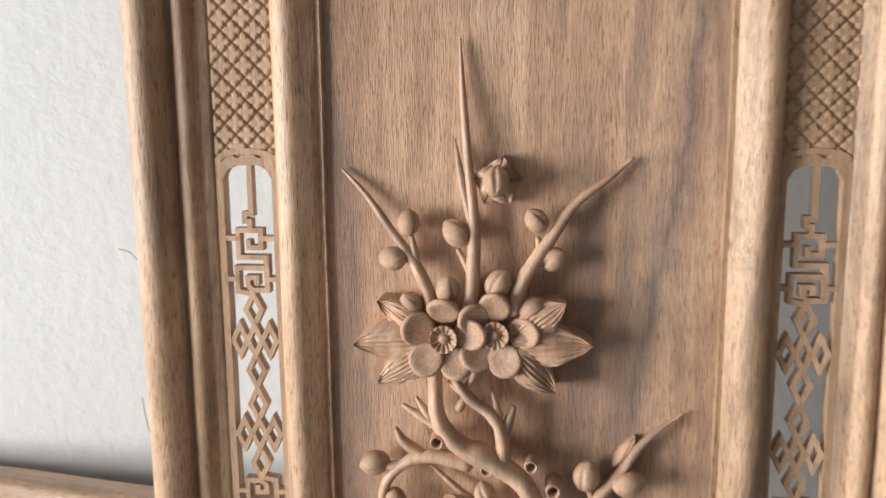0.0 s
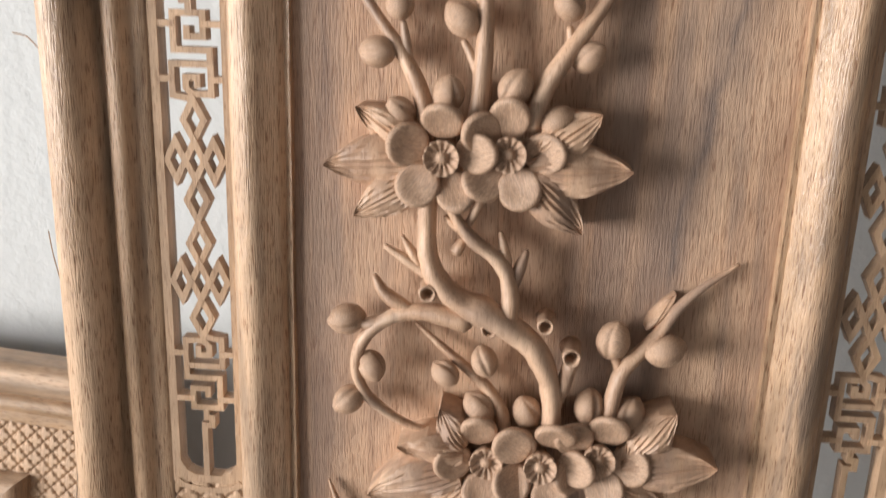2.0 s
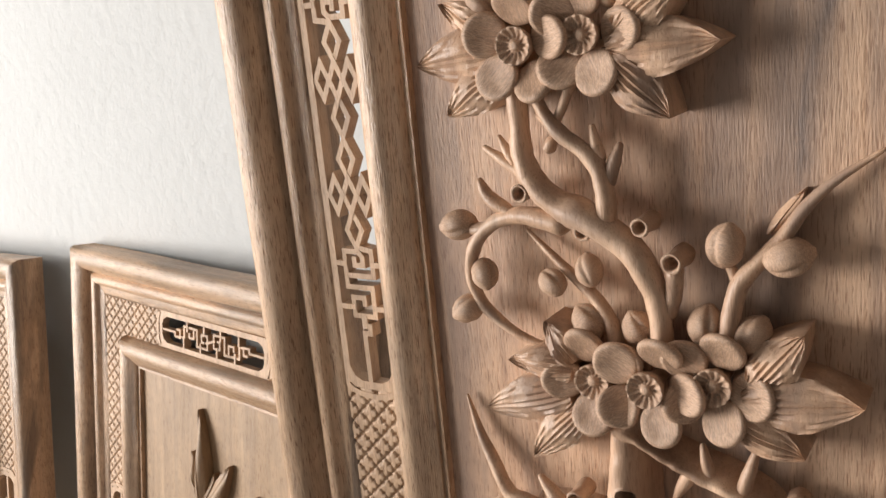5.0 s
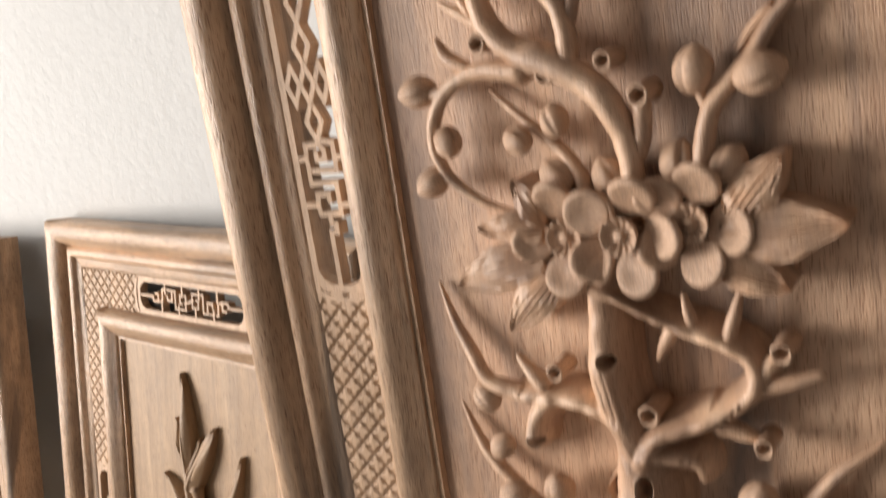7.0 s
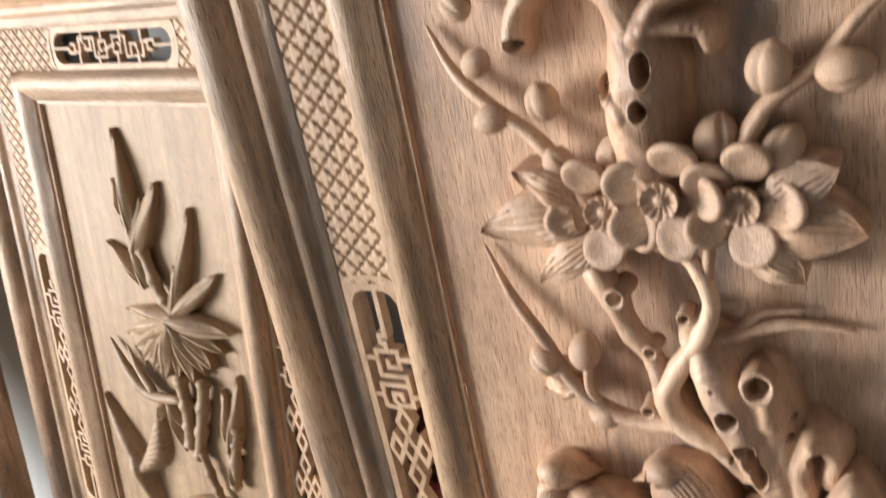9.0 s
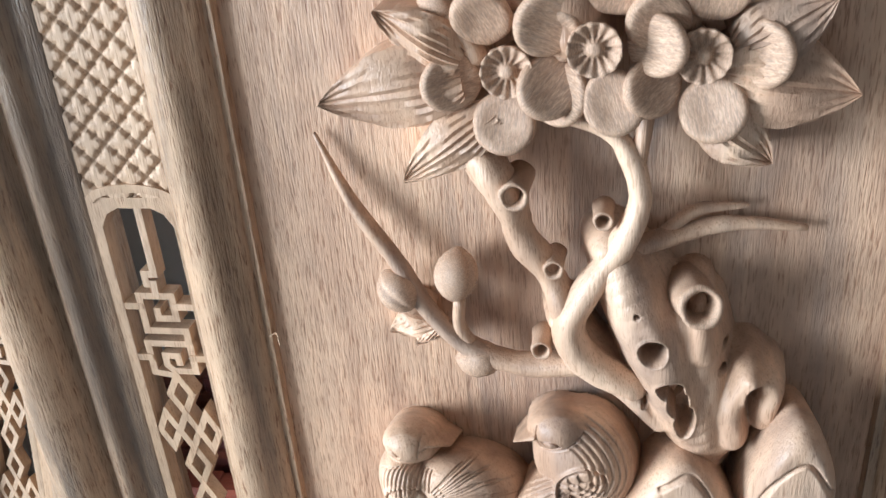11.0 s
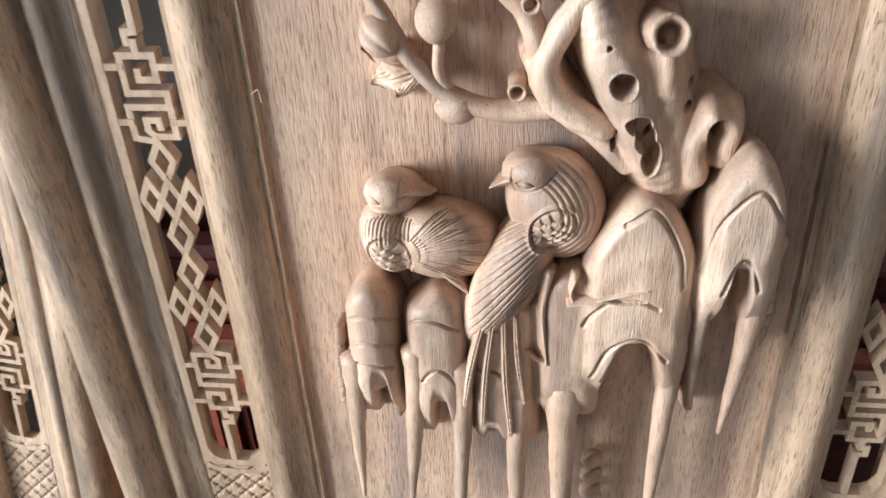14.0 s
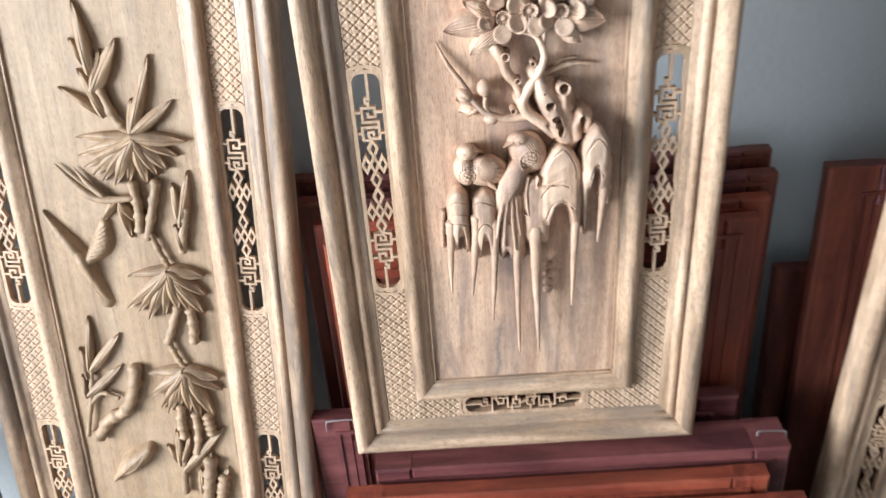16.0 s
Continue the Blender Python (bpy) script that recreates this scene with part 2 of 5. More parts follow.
def tube(pts, sides=14, rough=0.08, steps=6, squash=1.0, twist=0.0):
    """A limb of rows (x, z, height over the board, radius), knotty by the share rough, with rounded ends."""
    line = smooth_line(pts, steps)
    c = np.stack([line[:, 0], -line[:, 2], line[:, 1]], 1)
    r = np.maximum(line[:, 3], 0.0004)
    tang = np.gradient(c, axis=0)
    tang /= np.linalg.norm(tang, axis=1)[:, None] + 1e-9
    rows = [(c[0] - tang[0] * r[0] * 0.5, tang[0], r[0] * 0.55)]
    rows += list(zip(c, tang, r))
    rows += [(c[-1] + tang[-1] * r[-1] * 0.5, tang[-1], r[-1] * 0.55)]
    verts, faces = [], []
    for q, t, rad in rows:
        out = np.array([0, -1.0, 0]) - t * -t[1]
        out /= np.linalg.norm(out) + 1e-9
        side = np.cross(t, out)
        for k in range(sides):
            a = 2 * math.pi * k / sides
            d = math.cos(a) * side + math.sin(a) * out * squash
            p = q + d * rad
            n1 = noise.noise(Vector(p * 60.0)) + 0.5 * noise.noise(Vector(p * 170.0))
            verts.append(p + d * rad * rough * n1 * 1.6)
    for k in range(len(rows) - 1):
        for j in range(sides):
            a, b = k * sides + j, k * sides + (j + 1) % sides
            faces.append((a, b, b + sides, a + sides))
    faces += [tuple(range(sides))[::-1], tuple(range((len(rows) - 1) * sides, len(rows) * sides))]
    return verts, faces


def lathe(profile, sides=20, wave=None):
    """A turned form round the local -y axis: rows (radius, height towards the viewer); wave(angle, row) scales the radius and lifts."""
    verts, faces = [], []
    for k, (r, w) in enumerate(profile):
        for j in range(sides):
            a = 2 * math.pi * j / sides
            s, up = wave(a, k) if wave else (1.0, 0.0)
            verts.append((math.cos(a) * r * s, -w - up, math.sin(a) * r * s))
    for k in range(len(profile) - 1):
        for j in range(sides):
            a, b = k * sides + j, k * sides + (j + 1) % sides
            faces.append((a, b, b + sides, a + sides))
    faces += [tuple(range(sides))[::-1], tuple(range((len(profile) - 1) * sides, len(profile) * sides))]
    return verts, faces


def relief(name, x0, x1, z0, z1, step, height, low=-0.003, under=0.0, brow=0.03):
    """A carved relief: the sheet height(x, z) over the board, kept where it rises above low; what lies below brow is cut back under the top edges."""
    nx, nz = int((x1 - x0) / step) + 1, int((z1 - z0) / step) + 1
    gx, gz = np.meshgrid(np.linspace(x0, x1, nx), np.linspace(z0, z1, nz))
    h = height(gx, gz)
    keep = h > low
    cell = keep[:-1, :-1] | keep[1:, :-1] | keep[:-1, 1:] | keep[1:, 1:]
    h = np.maximum(h, low - 0.004)
    use = np.zeros_like(keep)
    for a in (0, 1):
        for b in (0, 1):
            use[a : nz - 1 + a, b : nx - 1 + b] |= cell
    index = np.full(use.shape, -1)
    index[use] = np.arange(use.sum())
    verts = np.stack([gx[use], -h[use], gz[use] - under * np.clip(brow - h[use], 0, 1)], 1)
    r, c = np.nonzero(cell)
    faces = np.stack([index[r, c], index[r, c + 1], index[r + 1, c + 1], index[r + 1, c]], 1)
    return mesh_of(name, verts.tolist(), faces.tolist())


# ---- the room ----
def structure(name, shape, material, label, category):
    ob = place(name, shape.mesh(name, False), material)
    return tagged(ob, label, category, kind="structure")


structure("floor", Shape().box(ROOM_L - 0.2, ROOM_R + 0.2, ROOM_F - 0.2, WALL_Y + 0.2, -0.1, 0.0), FLOOR_CEMENT, "plain grey cement workshop floor", "floor")
# Ceiling and east, south and west walls are unseen, added to shape the light.
structure("ceiling", Shape().box(ROOM_L - 0.2, ROOM_R + 0.2, ROOM_F - 0.2, WALL_Y + 0.2, ROOM_H, ROOM_H + 0.1), LOW_BOUNCE_PAINT, "unseen ceiling, dark to limit bounced light", "ceiling")
structure("wall_north", Shape().box(ROOM_L, ROOM_R, WALL_Y, WALL_Y + 0.2, 0, ROOM_H), WALL_PAINT, "white plaster wall with a fine uneven texture", "wall")
structure("wall_east", Shape().box(ROOM_R, ROOM_R + 0.2, ROOM_F, WALL_Y + 0.2, 0, ROOM_H), LOW_BOUNCE_PAINT, "unseen side wall, dark to limit bounced light", "wall")
structure("wall_south", Shape().box(ROOM_L, ROOM_R, ROOM_F - 0.2, ROOM_F, 0, ROOM_H), LOW_BOUNCE_PAINT, "unseen wall facing the panels, dark to limit bounced light", "wall")
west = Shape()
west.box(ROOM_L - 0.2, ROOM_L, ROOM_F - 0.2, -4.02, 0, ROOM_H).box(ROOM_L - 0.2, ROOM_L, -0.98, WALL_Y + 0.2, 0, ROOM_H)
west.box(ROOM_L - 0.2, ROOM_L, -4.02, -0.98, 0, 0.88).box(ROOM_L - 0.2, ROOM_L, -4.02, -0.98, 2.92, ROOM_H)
structure("wall_west", west, LOW_BOUNCE_PAINT, "unseen wall with a window opening, dark to limit bounced light", "wall")

# ---- carved timber panels: the frame that they share ----
HALF, TALL = 0.2835, 1.584
OUTER = [(0.0, -0.024), (0.0, 0.009), (0.0008, 0.0135), (0.0035, 0.0180), (0.0085, 0.0208), (0.0145, 0.0212), (0.021, 0.0190), (0.027, 0.0140), (0.0305, 0.0085), (0.0315, 0.0050), (0.0335, 0.0035), (0.0350, 0.0065), (0.0385, 0.0090), (0.0425, 0.0090), (0.0460, 0.0070), (0.0475, 0.0035), (0.0500, 0.0025), (0.0575, 0.0020), (0.0600, 0.0), (0.0600, -0.024)]
INNER = [(0.1065, -0.020), (0.1065, 0.004), (0.1080, 0.0090), (0.1110, 0.0135), (0.1155, 0.0165), (0.1205, 0.0172), (0.1255, 0.0155), (0.1300, 0.0122), (0.1345, 0.0090), (0.1385, 0.0070), (0.1390, 0.0050), (0.1425, 0.0050), (0.1432, 0.0), (0.1432, -0.020)]


def member(profile, side, seed):
    """One mitred stile or rail of a moulded frame, its face slightly uneven along the grain."""
    n = 40 if side in "lr" else 16
    verts, m = [], len(profile)
    for k in range(n + 1):
        s = k / n
        for d, w in profile:
            lo, hi = d, TALL - d
            if side in "lr":
                z = lo + (hi - lo) * s
                wob = 0.0007 * noise.noise(Vector((seed, z * 9, d * 30)))
                x = (-HALF + d) if side == "l" else (HALF - d)
                verts.append((x + wob, -w - (wob if w > 0.001 else 0), z))
            else:
                x = (-HALF + d) + (2 * HALF - 2 * d) * s
                wob = 0.0007 * noise.noise(Vector((seed, x * 9, d * 30)))
                z = d if side == "b" else TALL - d
                verts.append((x, -w - (wob if w > 0.001 else 0), z + wob))
    flip = side in "lt"
    faces = []
    for k in range(n):
        for j in range(m - 1):
            a, b = k * m + j, k * m + j + 1
            q = (a, b, b + m, a + m)
            faces.append(q if flip else q[::-1])
    faces += [tuple(range(m)), tuple(range(n * m, (n + 1) * m))[::-1]]
    return mesh_of("moulding", verts, faces)


def lattice_height(gx, gz):
    """Crossed diagonal cuts, with short notches reaching into each lozenge."""
    p = 0.0165
    u, v = (gx + gz) / p, (gx - gz) / p
    fu, fv = np.abs(u - np.round(u)), np.abs(v - np.round(v))
    cut = np.maximum(np.clip(1 - fu / 0.10, 0, 1), np.clip(1 - fv / 0.10, 0, 1)) * 0.0026
    gu, gv = np.abs(u - np.floor(u) - 0.5), np.abs(v - np.floor(v) - 0.5)
    notch = np.clip(1 - gu / (0.16 * np.clip(1 - fv / 0.32, 0.01, 1)), 0, 1) * np.clip(1 - fv / 0.32, 0, 1)
    notch = np.maximum(notch, np.clip(1 - gv / (0.16 * np.clip(1 - fu / 0.32, 0.01, 1)), 0, 1) * np.clip(1 - fu / 0.32, 0, 1))
    return 0.0010 - np.maximum(cut, notch * 0.0030)


def lattice(x0, x1, z0, z1):
    return relief("lattice", x0, x1, z0, z1, 0.0009, lattice_height, low=-1)


FRET_W, FRET_BACK = 0.0037, 0.0085


def bar_mesh(name, runs, width=FRET_W, front=0.0, closed=False):
    s = Shape()
    s.bar(runs, width, front, FRET_BACK, closed)
    return name, s.mesh(name, False)


def long_pieces():
    """Half of the long open fret, from its middle outwards: lozenges, two square scrolls, ties and a stem."""
    def loz(cx, cz, a, b, d):
        return bar_mesh("lozenge", [(cx - a, cz), (cx, cz + b), (cx + a, cz), (cx, cz - b)], 0.0037, -0.0002 * d, True)

    big = [(0.0035, 0.0800), (0.0035, 0.0860), (-0.0035, 0.0860), (-0.0035, 0.0800), (0.0, 0.0765), (0.0115, 0.0765), (0.0115, 0.0935), (-0.0115, 0.0935), (-0.0115, 0.0755), (0.0, 0.0735)]
    small = [(0.0115, 0.0935), (0.0115, 0.1015), (-0.0095, 0.1015), (-0.0095, 0.1220), (0.0080, 0.1220), (0.0080, 0.1090), (-0.0015, 0.1090), (-0.0015, 0.1150)]
    stem = [(0.0, 0.1215), (0.0, 0.1290), (-0.0035, 0.1290), (-0.0035, 0.1345), (0.0015, 0.1345), (0.0015, 0.1740)]
    out = [loz(0, 0.0135, 0.0062, 0.0125, 1), loz(-0.0115, 0.0375, 0.0055, 0.0115, 2), loz(0, 0.0375, 0.0055, 0.0115, 3), loz(0.0115, 0.0375, 0.0055, 0.0115, 4), loz(0, 0.0615, 0.0062, 0.0120, 1)]
    out += [bar_mesh("key_scroll", big), bar_mesh("key_scroll", small, front=-0.0003), bar_mesh("stem", stem, 0.0038, -0.0004)]
    for x0, x1, z in ((-0.0190, -0.0100, 0.0850), (0.0190, 0.0100, 0.0850), (-0.0190, -0.0085, 0.1160), (0.0190, 0.0070, 0.1160)):
        out.append(bar_mesh("tie", [(x0, z), (x1, z)], front=-0.0006))
    return out


def short_pieces():
    """Half of the short fret of the rails: square scrolls on a stem, along x."""
    at = lambda pts: [(z, x) for x, z in pts]
    out = [bar_mesh("stem", at([(0.0, 0.097), (0.0, 0.070), (0.005, 0.070), (0.005, 0.060), (-0.004, 0.060), (-0.004, 0.067)]), 0.0028, -0.0003)]
    out.append(bar_mesh("key_scroll", at([(0.004, 0.061), (0.004, 0.052), (-0.010, 0.052), (-0.010, 0.033), (0.002, 0.033), (0.002, 0.042), (-0.004, 0.042)]), 0.0028))
    out.append(bar_mesh("key_scroll", at([(-0.010, 0.036), (-0.010, 0.026), (0.010, 0.026), (0.010, 0.006), (-0.006, 0.006), (-0.006, 0.017), (0.003, 0.017), (0.003, 0.012)]), 0.0028, -0.0005))
    out.append(bar_mesh("tie", at([(0.003, 0.009), (0.0, 0.0)]), 0.0028, -0.0007))
    for x, z in ((0.011, 0.052), (-0.011, 0.045), (0.011, 0.019), (-0.011, 0.012)):
        out.append(bar_mesh("tie", at([(x * 0.4, z), (x * 1.65, z)]), 0.0028, -0.0009))
    return out


def opening_ring(s, half_w, half_l, out_w, out_l):
    """The border of an opening: straight sides, clipped and scalloped ends."""
    c = 0.010
    inner = [(-half_w, -half_l + c), (-half_w + 0.004, -half_l + 0.003), (-half_w + c, -half_l), (half_w - c, -half_l), (half_w - 0.004, -half_l + 0.003), (half_w, -half_l + c), (half_w, half_l - c), (half_w - 0.004, half_l - 0.003), (half_w - c, half_l), (-half_w + c, half_l), (-half_w + 0.004, half_l - 0.003), (-half_w, half_l - c)]
    outer = [(-out_w, -half_l + c), (-out_w, -out_l), (-half_w + c, -out_l), (half_w - c, -out_l), (out_w, -out_l), (out_w, -half_l + c), (out_w, half_l - c), (out_w, out_l), (half_w - c, out_l), (-half_w + c, out_l), (-out_w, out_l), (-out_w, half_l - c)]
    n = len(inner)
    verts = [(x, y, z) for y in (-0.0008, 0.009) for ring in (inner, outer) for x, z in ring]
    faces = []
    for k in range(n):
        j = (k + 1) % n
        faces += [(k, n + k, n + j, j), (k, j, 2 * n + j, 2 * n + k), (2 * n + k, 2 * n + j, 3 * n + j, 3 * n + k), (n + k, 3 * n + k, 3 * n + j, n + j)]
    s.add(verts, faces)


def end_arch(s, z, way, half_w=0.0215):
    """A raised curved lip at the end of an opening."""
    pts = [(half_w * math.sin(a), z + way * (0.0005 + 0.0075 * math.cos(a))) for a in np.linspace(-1.45, 1.45, 13)]
    s.bar(pts, 0.0042, -0.0016, 0.004)


def long_border():
    s = Shape()
    opening_ring(s, 0.0185, 0.1705, 0.0238, 0.1760)
    end_arch(s, 0.1730, 1)
    end_arch(s, -0.1730, -1)
    return s.mesh("fretwork", False)


def short_border():
    s = Shape()
    opening_ring(s, 0.0165, 0.0960, 0.0230, 0.1010)
    s.v = [(z, y, x) for x, y, z in s.v]
    for z, way in ((0.0985, 1), (-0.0985, -1)):
        s.bar([(z + way * (0.0005 + 0.006 * math.cos(a)), 0.0205 * math.sin(a)) for a in np.linspace(-1.45, 1.45, 11)], 0.0040, -0.0016, 0.004)
    return s.mesh("fretwork", False)


def fretwork(parent, border, pieces, at):
    """An open fret: its border, and each scroll, lozenge, tie and stem as a part of it, twice, turned about its middle."""
    ob = place("fretwork", border, FRET_WOOD, parent, at=at)
    for turned in (0, 1):
        for name, me in pieces:
            place(name, me, FRET_WOOD, ob, at=pose(0, -0.0001 * turned, 0, 0, 180 * turned, 0))


def panel_frame(label):
    """An empty carved panel: moulded outer and inner frames, a board, carved lattice strips and open frets."""
    top = tagged(new("carved_panel"), label, "carved panel")
    for k, side in enumerate("lrbt"):
        wood_here = FRAME_WOOD if side in "lr" else RAIL_WOOD
        place("outer_moulding", member(OUTER, side, 3.1 + k), wood_here, top, sharp=50)
        place("inner_moulding", member(INNER, side, 7.7 + k), wood_here, top, sharp=50)
    place("board", Shape().box(-HALF + 0.1425, HALF - 0.1425, 0.0, 0.012, 0.1425, TALL - 0.1425).mesh("board", False), BOARD_WOOD, top)
    a, b, c = 0.060, 0.1065, 0.2025
    fret, short, long_set, short_set = long_border(), short_border(), long_pieces(), short_pieces()
    lows = [(a, 0.3225), (0.6745, 0.9100), (1.2620, TALL - a)]
    for k, (z0, z1) in enumerate(lows):
        for sign in (-1, 1):
            x0, x1 = sorted((sign * (HALF - a), sign * (HALF - b)))
            place("lattice_strip", lattice(x0, x1, z0, z1), FRET_WOOD, top)
    for z0, z1 in ((a, b), (TALL - b, TALL - a)):
        for sign in (-1, 1):
            x0, x1 = sorted((sign * 0.1010, sign * (HALF - b)))
            place("lattice_strip", lattice(x0, x1, z0, z1), FRET_WOOD, top)
    for z in (0.4985, 1.0860):
        for sign in (-1, 1):
            fretwork(top, fret, long_set, pose(sign * (HALF - (a + b) / 2), 0, z))
    for z in ((a + b) / 2, TALL - (a + b) / 2):
        fretwork(top, short, short_set, pose(0, 0, z))
    return top


def floor_at(y):
    """The floor's height in the main panel's axes, y metres behind its face."""
    return (-BASE + y * math.sin(radians(LEAN))) / math.cos(radians(LEAN))


plum = panel_frame("unvarnished panel carved with plum blossom and birds, standing on red frames")
plum.matrix_world = PANEL
bamboo = copy_thing(plum, PANEL @ pose(-0.684, -0.0204, -0.671, -9.08, 1.66, -6.57) @ Matrix.Diagonal((1.015, 1, 1.005, 1)))
tagged(bamboo, "unvarnished panel carved with bamboo and birds, leaning on the wall")
spare = copy_thing(plum, PANEL @ pose(0.788, -0.02, floor_at(-0.02) + 0.016, -3, 2.9, 0))
tagged(spare, "tall unvarnished panel with open fretwork, leaning beside red frames")
far = copy_thing(plum, PANEL @ pose(-1.265, -0.03, floor_at(-0.03) + 0.007, -9.3, 0, 0))
tagged(far, "tall unvarnished panel leaning on the wall past the bamboo panel")
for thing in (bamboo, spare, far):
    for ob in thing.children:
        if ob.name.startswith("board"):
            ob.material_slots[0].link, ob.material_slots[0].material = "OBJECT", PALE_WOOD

# ---- the plum carving: x along, z up, w over the board ----
ORNAMENT = {}


def shared(key, make):
    """One mesh for alike pieces."""
    if key not in ORNAMENT:
        ORNAMENT[key] = make()
    return ORNAMENT[key]


def limb(parent, pts, rough=0.10, name="branch", material=None, **more):
    s = Shape()
    if name == "branch":
        pts = [(x, z, w, r * 0.86) for x, z, w, r in pts]
    s.add(*tube(pts, rough=rough, **more))
    return place(name, s.mesh(name), material or CARVED_WOOD, parent)


def bud_mesh(kind):
    def wave(a, k):
        t = k / 11
        crease = max(0.0, 1 - abs(((a + t * 0.9) / (2 * math.pi) * 3 + 0.21 * kind) % 1 - 0.5) / 0.11)
        return 1 - 0.26 * crease * math.sin(math.pi * min(1, t * 1.05)) ** 0.7, 0.0

    prof = [(0.18, -1.25), (0.34, -1.12), (0.62, -0.92), (0.86, -0.60), (0.98, -0.22), (1.0, 0.12), (0.93, 0.45), (0.78, 0.74), (0.56, 0.98), (0.33, 1.13), (0.13, 1.21), (0.03, 1.23)]
    s = Shape()
    s.add(*lathe(prof, 48, wave))
    return s.mesh("bud")


def bud(parent, x, z, r, turn=0.0, w=0.011, kind=0):
    """A closed bud whose tip points along turn degrees from straight up, half sunk in its neighbours."""
    me = shared(("bud", kind % 3), lambda: bud_mesh(kind % 3))
    q = pose(x, -w, z, 0, turn, 0) @ pose(0, 0, 0, 62, 0, 37 * kind) @ Matrix.Diagonal((r, r, r, 1))
    return place("bud", me, CARVED_WOOD, parent, at=q)


def petal_mesh(kind):
    rows, cols, verts, faces = 9, 26, [], []
    prof = [(0.02, 0.10), (0.35, 0.125), (0.62, 0.17), (0.82, 0.20), (0.92, 0.175), (0.98, 0.09), (1.0, 0.0), (0.96, -0.12), (0.72, -0.25), (0.30, -0.32)]
    for k, (r, w) in enumerate(prof):
        for j in range(cols):
            a = 2 * math.pi * j / cols
            edge = 1 + 0.035 * noise.noise(Vector((math.cos(a) * 1.5, math.sin(a) * 1.5, 3.7 * kind)))
            x, z = math.cos(a) * r * edge, math.sin(a) * r * edge * 1.06
            verts.append((x, -w - 0.03 * noise.noise(Vector((x * 2, z * 2, kind))), z))
    for k in range(len(prof) - 1):
        for j in range(cols):
            a, b = k * cols + j, k * cols + (j + 1) % cols
            faces.append((a, b, b + cols, a + cols))
    faces += [tuple(range(cols))[::-1], tuple(range((len(prof) - 1) * cols, len(prof) * cols))]
    return mesh_of("petal", verts, faces)


def heart_mesh():
    """The flower's heart: a rim with radial cuts round a sunk middle, on a stalk that reaches the board."""
    def wave(a, k):
        cut = 0.5 + 0.5 * math.cos(a * 13)
        return (1.0 - (0.04 * cut if 3 <= k <= 5 else 0), (-0.17 * cut if 5 <= k <= 8 else 0.0))

    prof = [(0.35, -3.6), (0.45, -1.6), (0.80, -0.5), (0.97, -0.05), (1.0, 0.26), (0.95, 0.36), (0.84, 0.30), (0.66, 0.12), (0.42, 0.0), (0.30, 0.02), (0.24, 0.16), (0.12, 0.20), (0.02, 0.20)]
    s = Shape()
    s.add(*lathe(prof, 52, wave))
    return s.mesh("flower")


def flower(parent, x, z, petals, w=0.032, r=0.0102, size=0.0121, cup=27):
    """A blossom: its heart, and round petals at (x, z) whose outer rims stand up."""
    at = pose(x, -w, z) @ Matrix.Diagonal((r, r, r, 1))
    core = place("flower", shared("heart", heart_mesh), CARVED_WOOD, parent, "open plum blossom with a notched round heart", at=at)
    inv = at.inverted()
    for k, (px, pz) in enumerate(petals):
        a = math.atan2(pz - z, px - x)
        tilt = Matrix.Rotation(radians(cup + 5 * math.sin(k * 2.3 + x * 90)), 4, Vector((math.sin(a), 0, -math.cos(a))))
        q = pose(px, -w + 0.0020 + 0.0012 * (k % 2), pz) @ tilt @ pose(0, 0, 0, 9 * math.sin(k * 4.1 + z * 70), -math.degrees(a) + 90, 9 * math.sin(k * 2.7 + x * 130)) @ Matrix.Diagonal((size * (1 + 0.06 * math.sin(k * 5 + x * 60)), size, size, 1))
        place("petal", shared(("petal", k % 3), lambda k=k: petal_mesh(k % 3)), CARVED_WOOD, core, at=inv @ q)
    return core


